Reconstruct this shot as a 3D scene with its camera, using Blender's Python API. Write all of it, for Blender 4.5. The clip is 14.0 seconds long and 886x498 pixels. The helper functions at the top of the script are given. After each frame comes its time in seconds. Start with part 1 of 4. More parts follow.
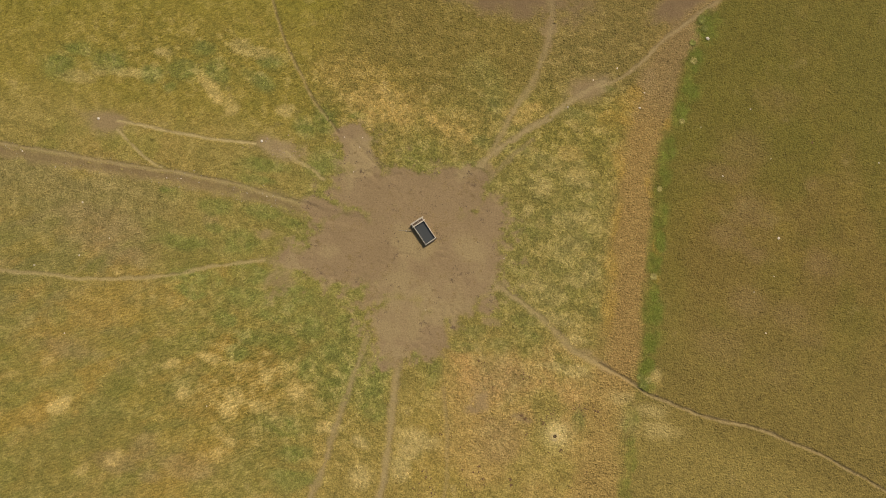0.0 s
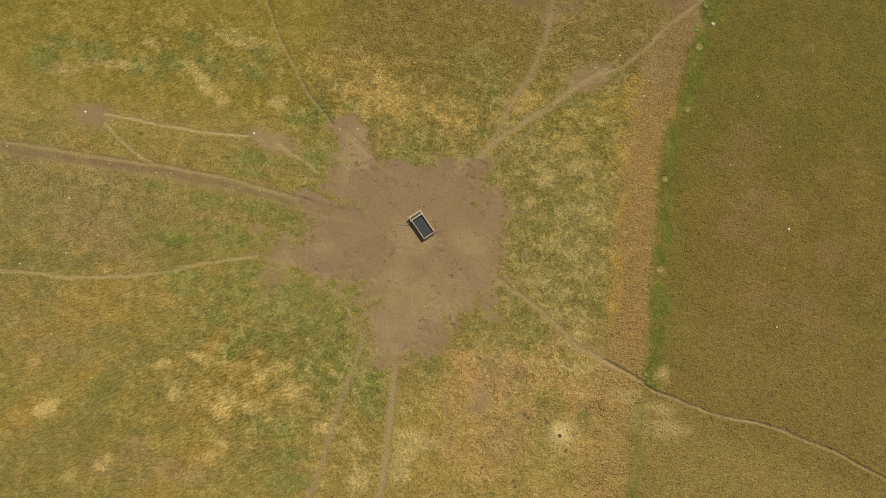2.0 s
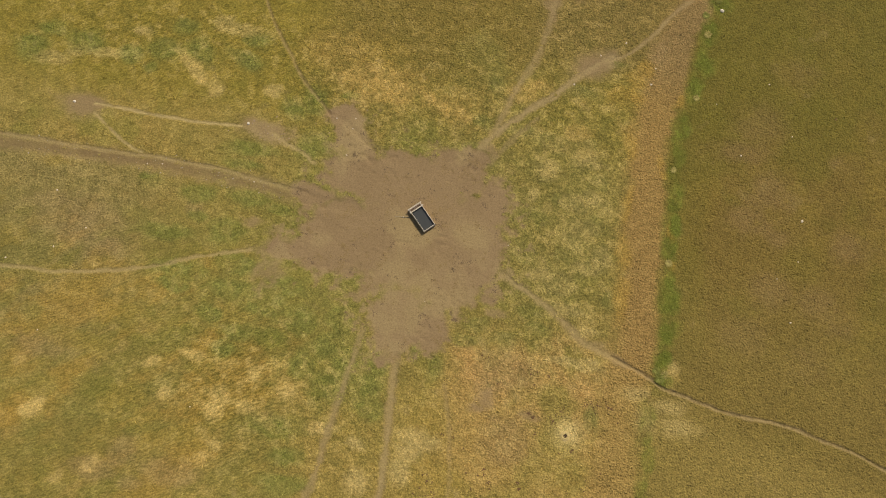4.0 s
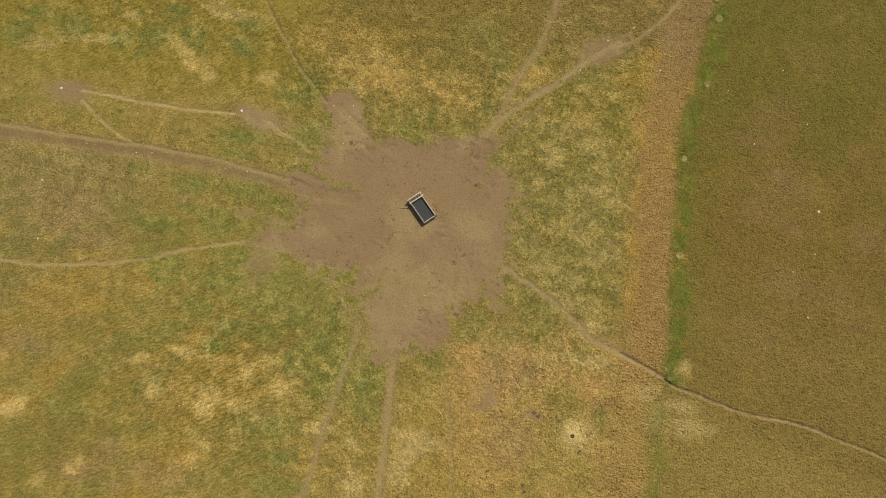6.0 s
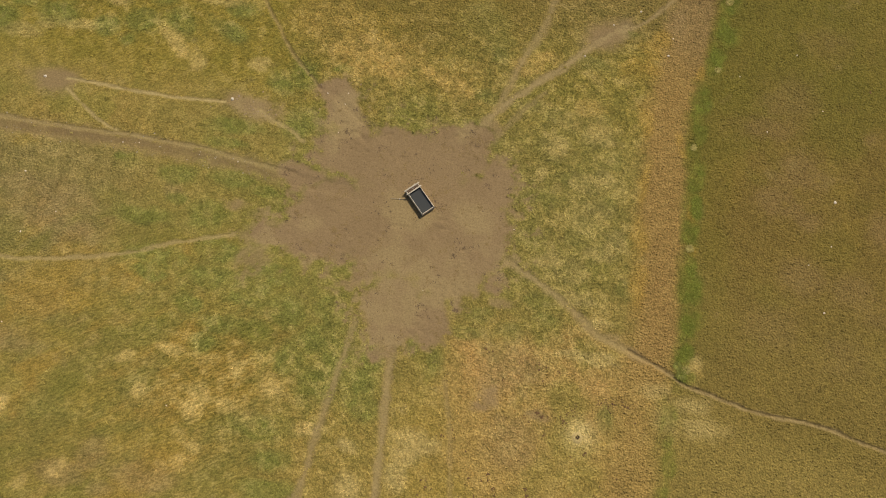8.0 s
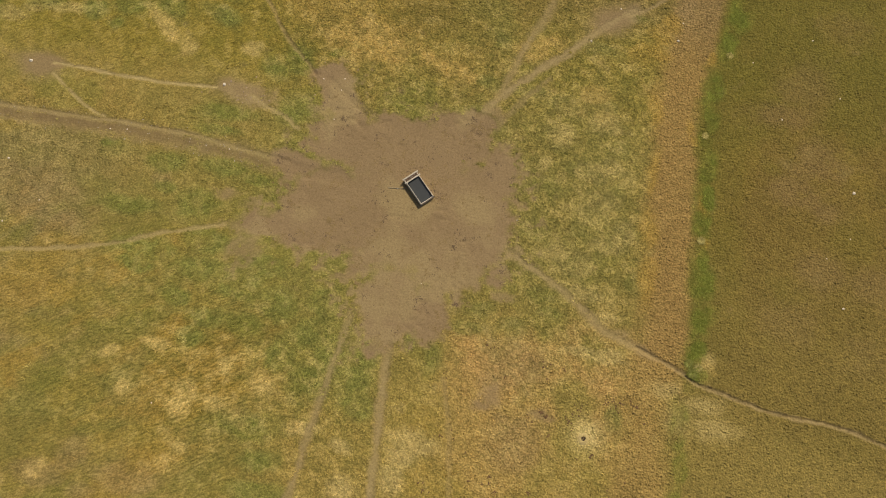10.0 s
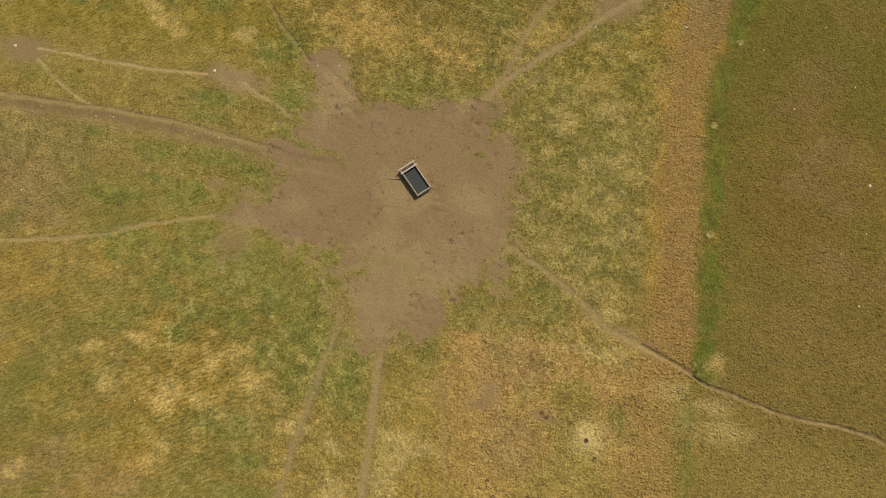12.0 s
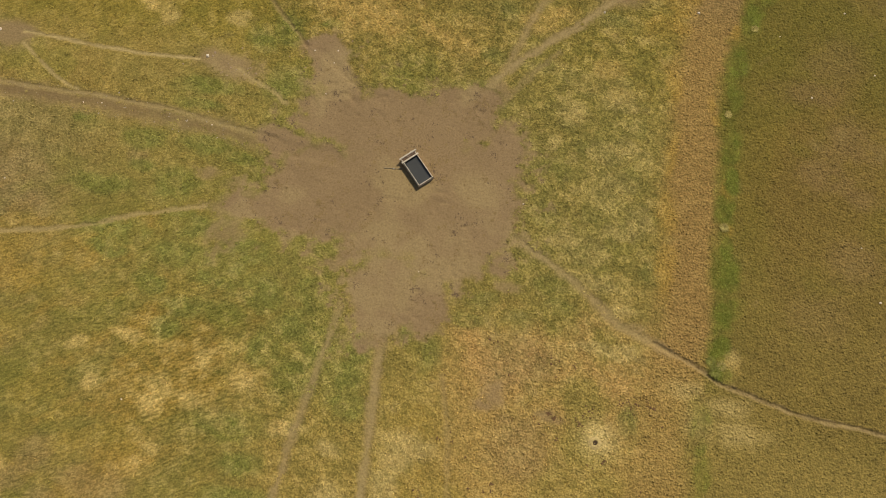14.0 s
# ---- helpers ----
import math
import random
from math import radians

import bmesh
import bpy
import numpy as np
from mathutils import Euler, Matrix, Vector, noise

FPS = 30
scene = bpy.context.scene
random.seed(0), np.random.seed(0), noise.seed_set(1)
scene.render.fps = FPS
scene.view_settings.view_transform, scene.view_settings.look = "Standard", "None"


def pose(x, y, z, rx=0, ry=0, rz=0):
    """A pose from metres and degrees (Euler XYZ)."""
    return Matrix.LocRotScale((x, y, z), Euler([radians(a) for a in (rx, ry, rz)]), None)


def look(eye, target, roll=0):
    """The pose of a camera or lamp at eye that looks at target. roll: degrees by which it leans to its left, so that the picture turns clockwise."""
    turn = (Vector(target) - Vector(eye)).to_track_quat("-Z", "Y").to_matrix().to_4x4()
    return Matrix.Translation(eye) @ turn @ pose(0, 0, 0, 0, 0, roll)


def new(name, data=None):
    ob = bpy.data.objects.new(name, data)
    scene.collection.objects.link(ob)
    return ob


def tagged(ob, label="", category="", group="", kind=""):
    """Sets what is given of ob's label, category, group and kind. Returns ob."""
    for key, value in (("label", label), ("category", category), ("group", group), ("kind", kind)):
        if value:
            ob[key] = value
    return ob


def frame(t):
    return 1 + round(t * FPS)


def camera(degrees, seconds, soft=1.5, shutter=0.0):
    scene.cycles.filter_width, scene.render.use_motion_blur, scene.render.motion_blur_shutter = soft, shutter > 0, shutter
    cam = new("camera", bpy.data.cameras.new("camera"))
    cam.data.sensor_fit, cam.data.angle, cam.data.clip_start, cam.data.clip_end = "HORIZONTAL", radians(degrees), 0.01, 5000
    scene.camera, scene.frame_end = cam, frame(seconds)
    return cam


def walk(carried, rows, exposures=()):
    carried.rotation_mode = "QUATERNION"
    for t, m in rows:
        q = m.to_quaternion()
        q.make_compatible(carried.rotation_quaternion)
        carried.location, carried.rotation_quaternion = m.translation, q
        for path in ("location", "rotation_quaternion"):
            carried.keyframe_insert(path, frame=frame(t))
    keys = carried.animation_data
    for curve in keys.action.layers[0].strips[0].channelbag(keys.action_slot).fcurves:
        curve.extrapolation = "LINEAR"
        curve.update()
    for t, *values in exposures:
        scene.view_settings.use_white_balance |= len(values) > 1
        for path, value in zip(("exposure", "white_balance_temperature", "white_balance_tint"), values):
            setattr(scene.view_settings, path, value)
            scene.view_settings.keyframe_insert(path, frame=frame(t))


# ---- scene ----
import functools

cam = camera(69.7, 14.0, soft=1.0)
PATH = [
    (0, (2.156, -14.507, 65.523), (2.123, -14.2, 63.547), 3.8),
    (0.5, (2.237, -14.541, 65.052), (2.202, -14.235, 63.076), 3.4),
    (1, (2.319, -14.613, 64.459), (2.283, -14.307, 62.482), 2.9),
    (1.5, (2.377, -14.739, 63.878), (2.34, -14.431, 61.902), 2.7),
    (2, (2.381, -14.863, 63.28), (2.346, -14.552, 61.305), 3.0),
    (2.5, (2.416, -14.985, 62.705), (2.381, -14.674, 60.73), 3.1),
    (3, (2.455, -15.152, 62.178), (2.419, -14.839, 60.203), 2.9),
    (5.5, (2.657, -16.453, 58.743), (2.611, -16.107, 56.774), 1.8),
    (6, (2.716, -16.523, 58.119), (2.669, -16.178, 56.149), 1.6),
    (6.5, (2.785, -16.535, 57.469), (2.737, -16.19, 55.5), 1.4),
    (7, (2.887, -16.562, 56.797), (2.834, -16.217, 54.828), 0.6),
    (7.5, (3.047, -16.627, 56.156), (2.99, -16.282, 54.186), 0.1),
    (8, (3.167, -16.731, 55.546), (3.109, -16.385, 53.577), -0.2),
    (10.5, (3.787, -17.777, 52.177), (3.711, -17.403, 50.214), -1.9),
    (11, (3.968, -17.797, 51.621), (3.889, -17.422, 49.658), -2.3),
    (11.5, (4.126, -17.825, 51.046), (4.045, -17.449, 49.083), -2.6),
    (12, (4.182, -17.95, 50.486), (4.098, -17.572, 48.524), -2.7),
    (12.5, (4.162, -18.145, 49.908), (4.077, -17.763, 47.947), -2.4),
    (13, (4.082, -18.281, 49.298), (3.999, -17.894, 47.337), -2.1),
    (13.5, (3.973, -18.337, 48.668), (3.891, -17.949, 46.708), -1.8),
    (14, (3.891, -18.383, 48.107), (3.811, -17.994, 46.147), -1.6),
]
walk(cam, [(t, look(e, g, r)) for t, e, g, r in PATH], exposures=[(0.0, -0.12, 6500, 10), (1.0, -0.11, 6510, 10), (2.5, -0.15, 6530, 10), (5.7, -0.13, 6570, 9), (7.2, -0.18, 6580, 9), (10.5, -0.20, 6650, 9), (14.0, -0.23, 6720, 9)])

# ---- light ----
SUN_AZ, SUN_EL = radians(23.5), radians(50)
world = bpy.data.worlds.new("sky")
scene.world = world
world.use_nodes = True
wn = world.node_tree.nodes
sky = wn.new("ShaderNodeTexSky")
sky.sky_type, sky.sun_disc = "NISHITA", False
sky.sun_elevation, sky.sun_rotation = SUN_EL, SUN_AZ
sky.dust_density = 3.0
wn["Background"].inputs["Strength"].default_value = 0.07
world.node_tree.links.new(sky.outputs["Color"], wn["Background"].inputs["Color"])
sun_data = bpy.data.lights.new("sun", "SUN")
sun_data.energy, sun_data.angle, sun_data.color = 3.6, radians(1.2), (1.0, 0.93, 0.82)
sun = new("sun", sun_data)
sun.matrix_world = look((40 * math.sin(SUN_AZ), 40 * math.cos(SUN_AZ), 40 * math.tan(SUN_EL)), (0, 0, 0))


# ---- fields of the plan ----
def lin(r, g, b):
    """Linear base colour from 0..255 display values."""
    return np.array([(v / 255) ** 2.2 for v in (r, g, b)])


@functools.lru_cache(maxsize=None)
def noise_table(seed):
    return np.random.RandomState(seed).rand(256, 256)


def vnoise(x, y, size, seed):
    """Smooth value noise in 0..1 with cells of that size."""
    table = noise_table(seed)
    u, v = x / size, y / size
    i, j = np.floor(u).astype(int), np.floor(v).astype(int)
    f, g = u - i, v - j
    f, g = f * f * (3 - 2 * f), g * g * (3 - 2 * g)
    a, b = table[i % 256, j % 256], table[(i + 1) % 256, j % 256]
    c, d = table[i % 256, (j + 1) % 256], table[(i + 1) % 256, (j + 1) % 256]
    return (a * (1 - f) + b * f) * (1 - g) + (c * (1 - f) + d * f) * g


def fnoise(x, y, size, seed):
    """Four octaves, turned against one another, about 0.5."""
    out, amp, total = 0, 1.0, 0
    for k in range(4):
        c, s = math.cos(0.7 * k + 0.3), math.sin(0.7 * k + 0.3)
        out = out + amp * vnoise(x * c - y * s + 300, x * s + y * c + 300, size / 2 ** k, seed + k)
        total += amp
        amp *= 0.6
    return out / total


def step(a, b, v):
    u = np.clip((v - a) / (b - a), 0, 1)
    return u * u * (3 - 2 * u)


def lerp(c, col, w):
    return c + (col - c) * w[..., None]


def blob(x, y, cx, cy, rx, ry, turn=0):
    """1 at the centre of an ellipse, 0.5 at its edge, 0 far off."""
    a = radians(turn)
    u, v = (x - cx) * math.cos(a) + (y - cy) * math.sin(a), (y - cy) * math.cos(a) - (x - cx) * math.sin(a)
    return np.exp(-0.693 * ((u / rx) ** 2 + (v / ry) ** 2))


def blobs(x, y, rows):
    out = np.zeros_like(x)
    for r in rows:
        reach = 3.2 * max(r[2], r[3])
        near = (np.abs(x - r[0]) < reach) & (np.abs(y - r[1]) < reach)
        if near.any():
            out[near] = np.maximum(out[near], blob(x[near], y[near], *r))
    return out


def line(pts, n=6):
    """A smooth curve through points of the plan."""
    p = [np.array(q, float) for q in pts]
    p = [2 * p[0] - p[1]] + p + [2 * p[-1] - p[-2]]
    out = []
    for k in range(1, len(p) - 2):
        for i in range(n):
            t = i / n
            out.append(0.5 * (2 * p[k] + (p[k + 1] - p[k - 1]) * t + (2 * p[k - 1] - 5 * p[k] + 4 * p[k + 1] - p[k + 2]) * t ** 2
                              + (3 * p[k] - p[k - 1] - 3 * p[k + 1] + p[k + 2]) * t ** 3))
    return out + [p[-2]]


def from_line(x, y, pts):
    """Distance to a smooth curve, and on which side of it (1: to the left of its way)."""
    best, side = np.full(x.shape, 1e6), np.zeros(x.shape)
    q = line(pts, 4)
    for a, b in zip(q[:-1], q[1:]):
        d = b - a
        t = np.clip(((x - a[0]) * d[0] + (y - a[1]) * d[1]) / max(d @ d, 1e-9), 0, 1)
        r = np.hypot(x - a[0] - t * d[0], y - a[1] - t * d[1])
        near = r < best
        best = np.where(near, r, best)
        side = np.where(near, np.sign(d[0] * (y - a[1]) - d[1] * (x - a[0])), side)
    return best, side


def past_edge(x, y, pts):
    """How far east of an edge that runs from north to south."""
    rows = np.array(pts[::-1], float)
    return x - np.interp(y, rows[:, 1], rows[:, 0])


# trodden ways: points of the plan, half width, how bare, how deep
TRAILS = {}
TRAILS["cart_track"] = ([(-80, -3), (-47, -2.0), (-39.7, -1.9), (-31.8, -1.7), (-26.9, -1.8), (-21.4, -1.9), (-16.5, -2.3), (-12.1, -2.9), (-7.9, -3)], 0.62, 0.82, 0.06)
TRAILS["pale_rut"] = ([(-80, -2.2), (-47.2, -1.3), (-41.1, -1.2), (-35, -1.2), (-28.9, -1.1), (-22.7, -1.2), (-19.6, -1.5), (-16.5, -1.9), (-12.8, -2.3)], 0.2, 0.85, 0.07)
TRAILS["pasture_path"] = ([(-35.6, 3.3), (-32.2, 3.3), (-29.4, 3.1), (-26.6, 3.2), (-23.9, 3.2), (-20.6, 3.4)], 0.13, 1.0, 0.06)
TRAILS["faint_path"] = ([(-35.4, 2.3), (-33.5, 1.0), (-31.9, 0.0), (-29.8, -0.8)], 0.11, 0.9, 0.03)
TRAILS["short_path"] = ([(-17.3, 3.2), (-16.1, 2.5), (-14.3, 1.8), (-12.7, 0.9)], 0.2, 0.7, 0.04)
TRAILS["north_west_path"] = ([(-25, 26), (-22.3, 19.9), (-21, 17.4), (-19.9, 15.3), (-17.6, 12), (-15.1, 8.9), (-12.1, 6.2)], 0.13, 0.65, 0.14)
TRAILS["approach_path"] = ([(-10.8, 5.8), (-8.6, 4.2), (-5.2, 2.3)], 0.32, 0.5, 0.04)
TRAILS["north_path"] = ([(7, 34), (8.2, 25.3), (8.6, 23.4), (8.5, 20.6), (8.1, 18.2), (7.4, 15.1), (6.2, 12.5), (5.2, 9.4), (3.8, 5.4)], 0.32, 0.72, 0.05)
TRAILS["north_east_path"] = ([(33, 34), (26.1, 28.3), (24.1, 26.2), (22.2, 24.2), (20.5, 22.2), (19.5, 20.5), (18.1, 18.9), (17, 17.7), (14.9, 16.4)], 0.19, 0.85, 0.08)
TRAILS["entry_path"] = ([(15.2, 17.0), (13.2, 15.4), (11.7, 13.8), (10.2, 12.3), (8.8, 11.0), (7.3, 9.6), (5.4, 7.8), (4.0, 6.1), (2.9, 4.5), (1.8, 2.5)], 0.3, 0.95, 0.06)
TRAILS["parallel_path"] = ([(4.0, 3.0), (5.2, 4.8), (6.2, 6.1), (7.1, 7.5), (8.5, 9.1)], 0.26, 0.55, 0.04)
TRAILS["faint_east_path"] = ([(7.3, -7.0), (11.3, -9.1), (13.6, -10.6), (16.0, -12.4), (18.6, -13.25), (20, -13.7)], 0.27, 0.8, 0.05)
TRAILS["east_path"] = ([(18.6, -13.25), (21.3, -14.1), (22.9, -14.8), (23.9, -15.25), (26.5, -15.85), (29.0, -16.45), (31.5, -16.7), (34.0, -16.75), (36.5, -17.05), (39.0, -17.6), (42.0, -18.35),
                   (45, -19.4), (48.5, -20.6), (70, -29)], 0.14, 0.85, 0.16)
TRAILS["south_path"] = ([(-1.3, -16.4), (-1.2, -19.7), (-1.05, -22), (-0.9, -24.7), (-0.9, -26.9), (-0.9, -29.8), (-2, -45)], 0.32, 0.9, 0.06)
TRAILS["south_west_path"] = ([(-5.0, -14.6), (-5.2, -16.4), (-5.6, -18.4), (-6.0, -21.4), (-6.4, -23.9), (-6.7, -26.4), (-7.1, -29.3), (-7.5, -31), (-9, -45)], 0.27, 0.78, 0.05)
TRAILS["grey_path"] = ([(3.5, -18.3), (4.3, -21), (4.9, -24), (5.4, -27.7), (5.6, -38)], 0.2, 0.4, 0.03)
TRAILS["west_path"] = ([(-80, -18), (-43.5, -14.4), (-40, -14), (-35.3, -13.8), (-30.7, -13), (-26.2, -11.9), (-23, -10.6), (-19.7, -9.5), (-16.9, -8.6)], 0.15, 0.7, 0.05)
# patches of the cover: centre, two half widths and turn of each
GREEN_NORTH = [(-43.7, 8.6, 2.3, 1.79), (-38.1, 9.8, 2.3, 1.43), (-42, 10.5, 2.04, 0.92), (-33.4, 9.1, 1.23, 0.92), (-30.1, 10.1, 1.94, 1.12), (-26.6, 10.6, 1.64, 1.43),
               (-28.4, 12.8, 1.23, 0.92), (-31.2, 8.2, 0.77, 0.72), (-21.3, 10.3, 1.33, 0.82, -30), (-21, 12.8, 1.43, 0.82), (-15.6, 6.1, 1.33, 1.12),
               (-13.9, 7.2, 1.43, 1.33), (-19.1, 1.3, 3.07, 0.82), (-19.3, -0.3, 2.04, 0.51), (-13.5, 2.1, 1.53, 1.23), (-12.3, 3, 1.23, 1.02), (-10.5, 8.4, 1.02, 0.41)]
GREEN_WEST = [(-28.8, -3.2, 1.02, 0.51), (-23.3, -4, 1.94, 0.92), (-18, -3.7, 2.56, 0.82), (-15, -4.4, 1.53, 0.72), (-25.5, -8.3, 2.96, 1.02), (-19.6, -7.3, 2.35, 1.64),
              (-22.8, -6.2, 1.12, 0.72), (-23.1, -11.6, 2.86, 1.12), (-23.6, -13.2, 1.74, 0.72), (-18, -10.2, 2.86, 1.43), (-12.6, -11.5, 2.04, 1.23),
              (-17.9, -12.9, 2.56, 1.23), (-14.7, -13.8, 3.07, 1.43), (-19.6, -15.4, 1.53, 0.92), (-16.7, -16.7, 2.04, 1.02)]
GREEN_SOUTH = [(-10.8, -14.7, 2.04, 1.74), (-7.4, -14.1, 1.74, 1.43), (-7.8, -16.4, 2.04, 1.43), (-13.3, -16.7, 2.56, 1.23), (-6, -18.1, 1.84, 1.94),
               (-3.5, -20.1, 1.84, 2.04), (-7.2, -20.2, 1.94, 2.04), (-9.9, -18.7, 1.43, 1.43), (-17.4, -18.3, 1.4, 0.8),
               (-11.6, -24.5, 2.45, 1.33), (-9.7, -29.3, 2.45, 1.02), (-10.1, -27, 1.84, 1.02), (-3, -17.6, 1.33, 1.33),
               (-2.8, -21.5, 1.43, 1.33), (0.4, -15.5, 0.51, 1.12)]
GREEN_EAST = [(2.7, 4.8, 1.43, 0.72), (3.3, 7.8, 1.23, 0.72), (3.7, 12, 0.92, 0.92), (4.4, 3.9, 1.43, 0.82), (6.8, 7.7, 2.04, 0.72), (10.3, 7.1, 1.94, 0.92),
              (14.1, 7.4, 0.92, 0.61), (8.2, -0.5, 1.23, 1.53), (9.9, -0.8, 1.33, 1.43), (11.8, 1.2, 1.43, 0.92), (7, 0.9, 0.92, 0.92), (9.3, -4.7, 1.84, 1.43),
              (9.3, -8.3, 0.92, 0.72), (12.5, -4.2, 0.92, 0.82), (10.3, -10.3, 1.94, 0.92), (12.4, 12.7, 2.04, 0.61), (15.7, 16.2, 1.23, 0.51)]
GREEN_SOUTH_EAST = [(11.4, -11.7, 1.53, 0.72), (4.5, -13.8, 1.53, 0.72), (5.8, -12.1, 1.43, 0.92), (2.3, -16.7, 0.92, 1.23), (8.5, -13.2, 1.23, 0.92),
                    (15.2, -0.5, 1.02, 1.02), (15.6, 3.6, 0.82, 0.82), (17.6, -8, 0.72, 1.12), (17.5, -19.1, 0.7, 1.1)]
STRAW_NORTH = [(-36.5, 8.9, 2.86, 0.61), (-41.2, 7.5, 1.94, 0.61), (-26.9, 8.7, 1.84, 0.46, -38), (-23.9, 6.9, 0.72, 1.02), (-22.4, 13.6, 1.94, 0.61),
               (-24.7, 13.9, 0.92, 0.82), (-32.7, 11.9, 1.43, 0.61), (-18.3, 7.7, 1.02, 0.61), (-8.8, 10.4, 3.37, 1.33), (-5.8, 9.7, 2.86, 1.12), (-9, 8.6, 1.43, 0.61),
               (-2.4, 9.2, 1.43, 0.82), (-0.5, 8.6, 1.84, 0.82), (1.3, 7.7, 0.92, 0.82), (6.6, 11.5, 1.43, 0.92), (8.1, 12.7, 1.12, 0.61), (-39.1, 8.3, 1.02, 0.51),
               (-18.4, 3.1, 1.43, 0.92)]
STRAW_EAST = [(13.7, 6.1, 1.33, 1.33), (14.5, 5.3, 0.92, 0.61), (11.1, 6.7, 1.43, 1.02), (10.4, 3.8, 1.33, 1.23), (12.9, 8.2, 1.33, 1.12), (9, 1.3, 0.82, 0.82),
              (13.3, 0.9, 1.43, 1.02), (14.9, 1.7, 1.02, 0.82), (14.5, -1.2, 1.74, 1.02), (16.5, -3.9, 1.12, 1.33), (13.2, -2.4, 1.12, 0.82), (12.8, -7.3, 1.94, 1.02),
              (11.1, -6.4, 1.33, 0.82), (15.6, -5.2, 1.12, 0.82), (14.2, -9.6, 1.84, 0.82), (15.5, -11.5, 1.84, 0.61), (14.2, -14.3, 1.43, 0.51),
              (16.2, -14.4, 1.12, 0.61)]
STRAW_SOUTH = [(-14.3, -19.9, 0.92, 0.77), (-11, -21.3, 0.82, 0.77), (-16.9, -23, 0.82, 1.12), (-17.5, -24.2, 0.92, 0.82), (-20.2, -19.4, 1.12, 0.61),
               (-24, -20.5, 0.92, 0.41, 30), (-14.5, -23.3, 0.92, 0.82), (-12.4, -24, 1.12, 0.92), (-16.3, -27, 0.72, 0.51), (-3.7, -25, 0.92, 0.61),
               (2, -23.6, 1.94, 1.12), (1.3, -24.7, 1.43, 1.02), (0.6, -26.7, 1.12, 1.33), (-3.1, -28.3, 1.12, 1.12), (-6.9, -24.1, 1.12, 0.61),
               (-34.1, -26.6, 1.12, 0.61, 25), (-22.2, -23.1, 1.02, 0.51, 30)]
GOLD_EAST = [(17.7, 14.8, 1.12, 1.02), (18.7, 16.2, 0.92, 0.82), (16.8, 12.9, 1.84, 1.02), (18.1, 7.8, 0.66, 1.53), (18.4, 1.7, 0.61, 2.04), (18.4, -3.2, 0.82, 2.04),
             (18.9, -7.9, 0.82, 2.45), (22.4, 13.3, 0.41, 0.92), (21.9, 5.4, 0.72, 0.61), (21.2, 6.4, 0.46, 0.82), (23, -0.3, 0.41, 0.82), (23.2, -3.5, 0.51, 0.41),
             (24.4, -14.1, 0.72, 0.72)]
GOLD_WEST = [(-20.8, -26.9, 2.86, 0.92, 25), (-26.6, -24.3, 2.15, 1.02, 40), (-22.8, -25.4, 2.04, 0.61, 25), (-17.8, -26.9, 1.43, 0.82), (-18.5, 7.7, 0.72, 0.51),
             (-27.5, 11.6, 0.51, 0.41), (-36.8, 7.9, 0.92, 0.51), (7.7, 11.3, 1.12, 0.82), (8.6, 13.4, 0.72, 0.51), (-33.4, -14.4, 4.09, 1.74), (-31.9, -19.8, 2.96, 0.92),
             (-38.2, -3.2, 1.43, 0.61), (-28.1, -16.5, 3.07, 1.02), (-7.2, 13.6, 3.07, 1.53), (4, -26.5, 2.56, 2.04), (2.8, -22.4, 1.84, 1.84)]
MAUVE = [(-24.9, -29, 1.43, 1.33), (-20.1, -30.1, 2.76, 1.23), (-27.3, -30.8, 2.35, 1.02), (-23.6, -31.6, 1.43, 0.82), (-34.3, -20.7, 2.86, 1.23),
         (-34.5, -8.7, 4.6, 2.35), (-37.1, -6.9, 2.86, 1.33), (-31.1, -10.8, 2.45, 1.12), (-23.3, -5.7, 0.82, 0.82), (7.6, -17.8, 1.33, 1.33), (6.9, -19.9, 1.12, 0.66),
         (8.5, -20.6, 0.92, 0.66), (11.9, -19.8, 1.23, 0.56), (9.8, -22.4, 2.56, 2.56), (8.9, -16.1, 2.56, 1.84), (19.5, 18.2, 1.12, 2.04)]
SAGE = [(-30.7, -26.1, 2.04, 1.33), (-33.7, -24.6, 1.84, 1.33), (-33.4, -28, 1.23, 2.25), (-28.5, -25.7, 1.33, 1.02), (-22.5, -22.2, 1.94, 1.33), (-10.9, -30, 1.12, 1.12),
        (-28, -3.6, 2.04, 0.82), (-28, -6.9, 2.04, 1.12), (2.1, 15.3, 2.56, 2.04), (3.5, 13.1, 1.53, 1.53), (-22.2, 10.3, 2.04, 0.61, -30), (-36.2, -17.8, 1.23, 1.02)]
STRIP_PATCHES = [(24.7, 21.3, 1.02, 1.74), (24.5, 17.7, 0.92, 1.74), (23.9, 14.8, 0.92, 1.23), (22.9, 10.5, 0.77, 1.64), (23.1, 7.3, 0.56, 1.23), (23.1, 3.1, 0.77, 1.64),
                 (23.4, 0.5, 0.51, 1.02), (22.9, -1.8, 0.82, 1.12), (23.2, -4.8, 0.46, 1.12), (23.7, -7.2, 0.77, 1.33), (23.7, -10.1, 0.92, 1.43),
                 (23.5, -12.7, 0.77, 1.33), (23.8, -14.5, 0.92, 0.51), (25.6, 25.3, 1.12, 2.04)]
STRIP_SOUTH_PATCHES = [(23, -17.9, 0.61, 1.33), (22.8, -19.7, 0.51, 1.02), (23.2, -22.2, 0.51, 1.43), (23.1, -24, 0.41, 1.02), (23.5, -25.9, 0.46, 1.12)]
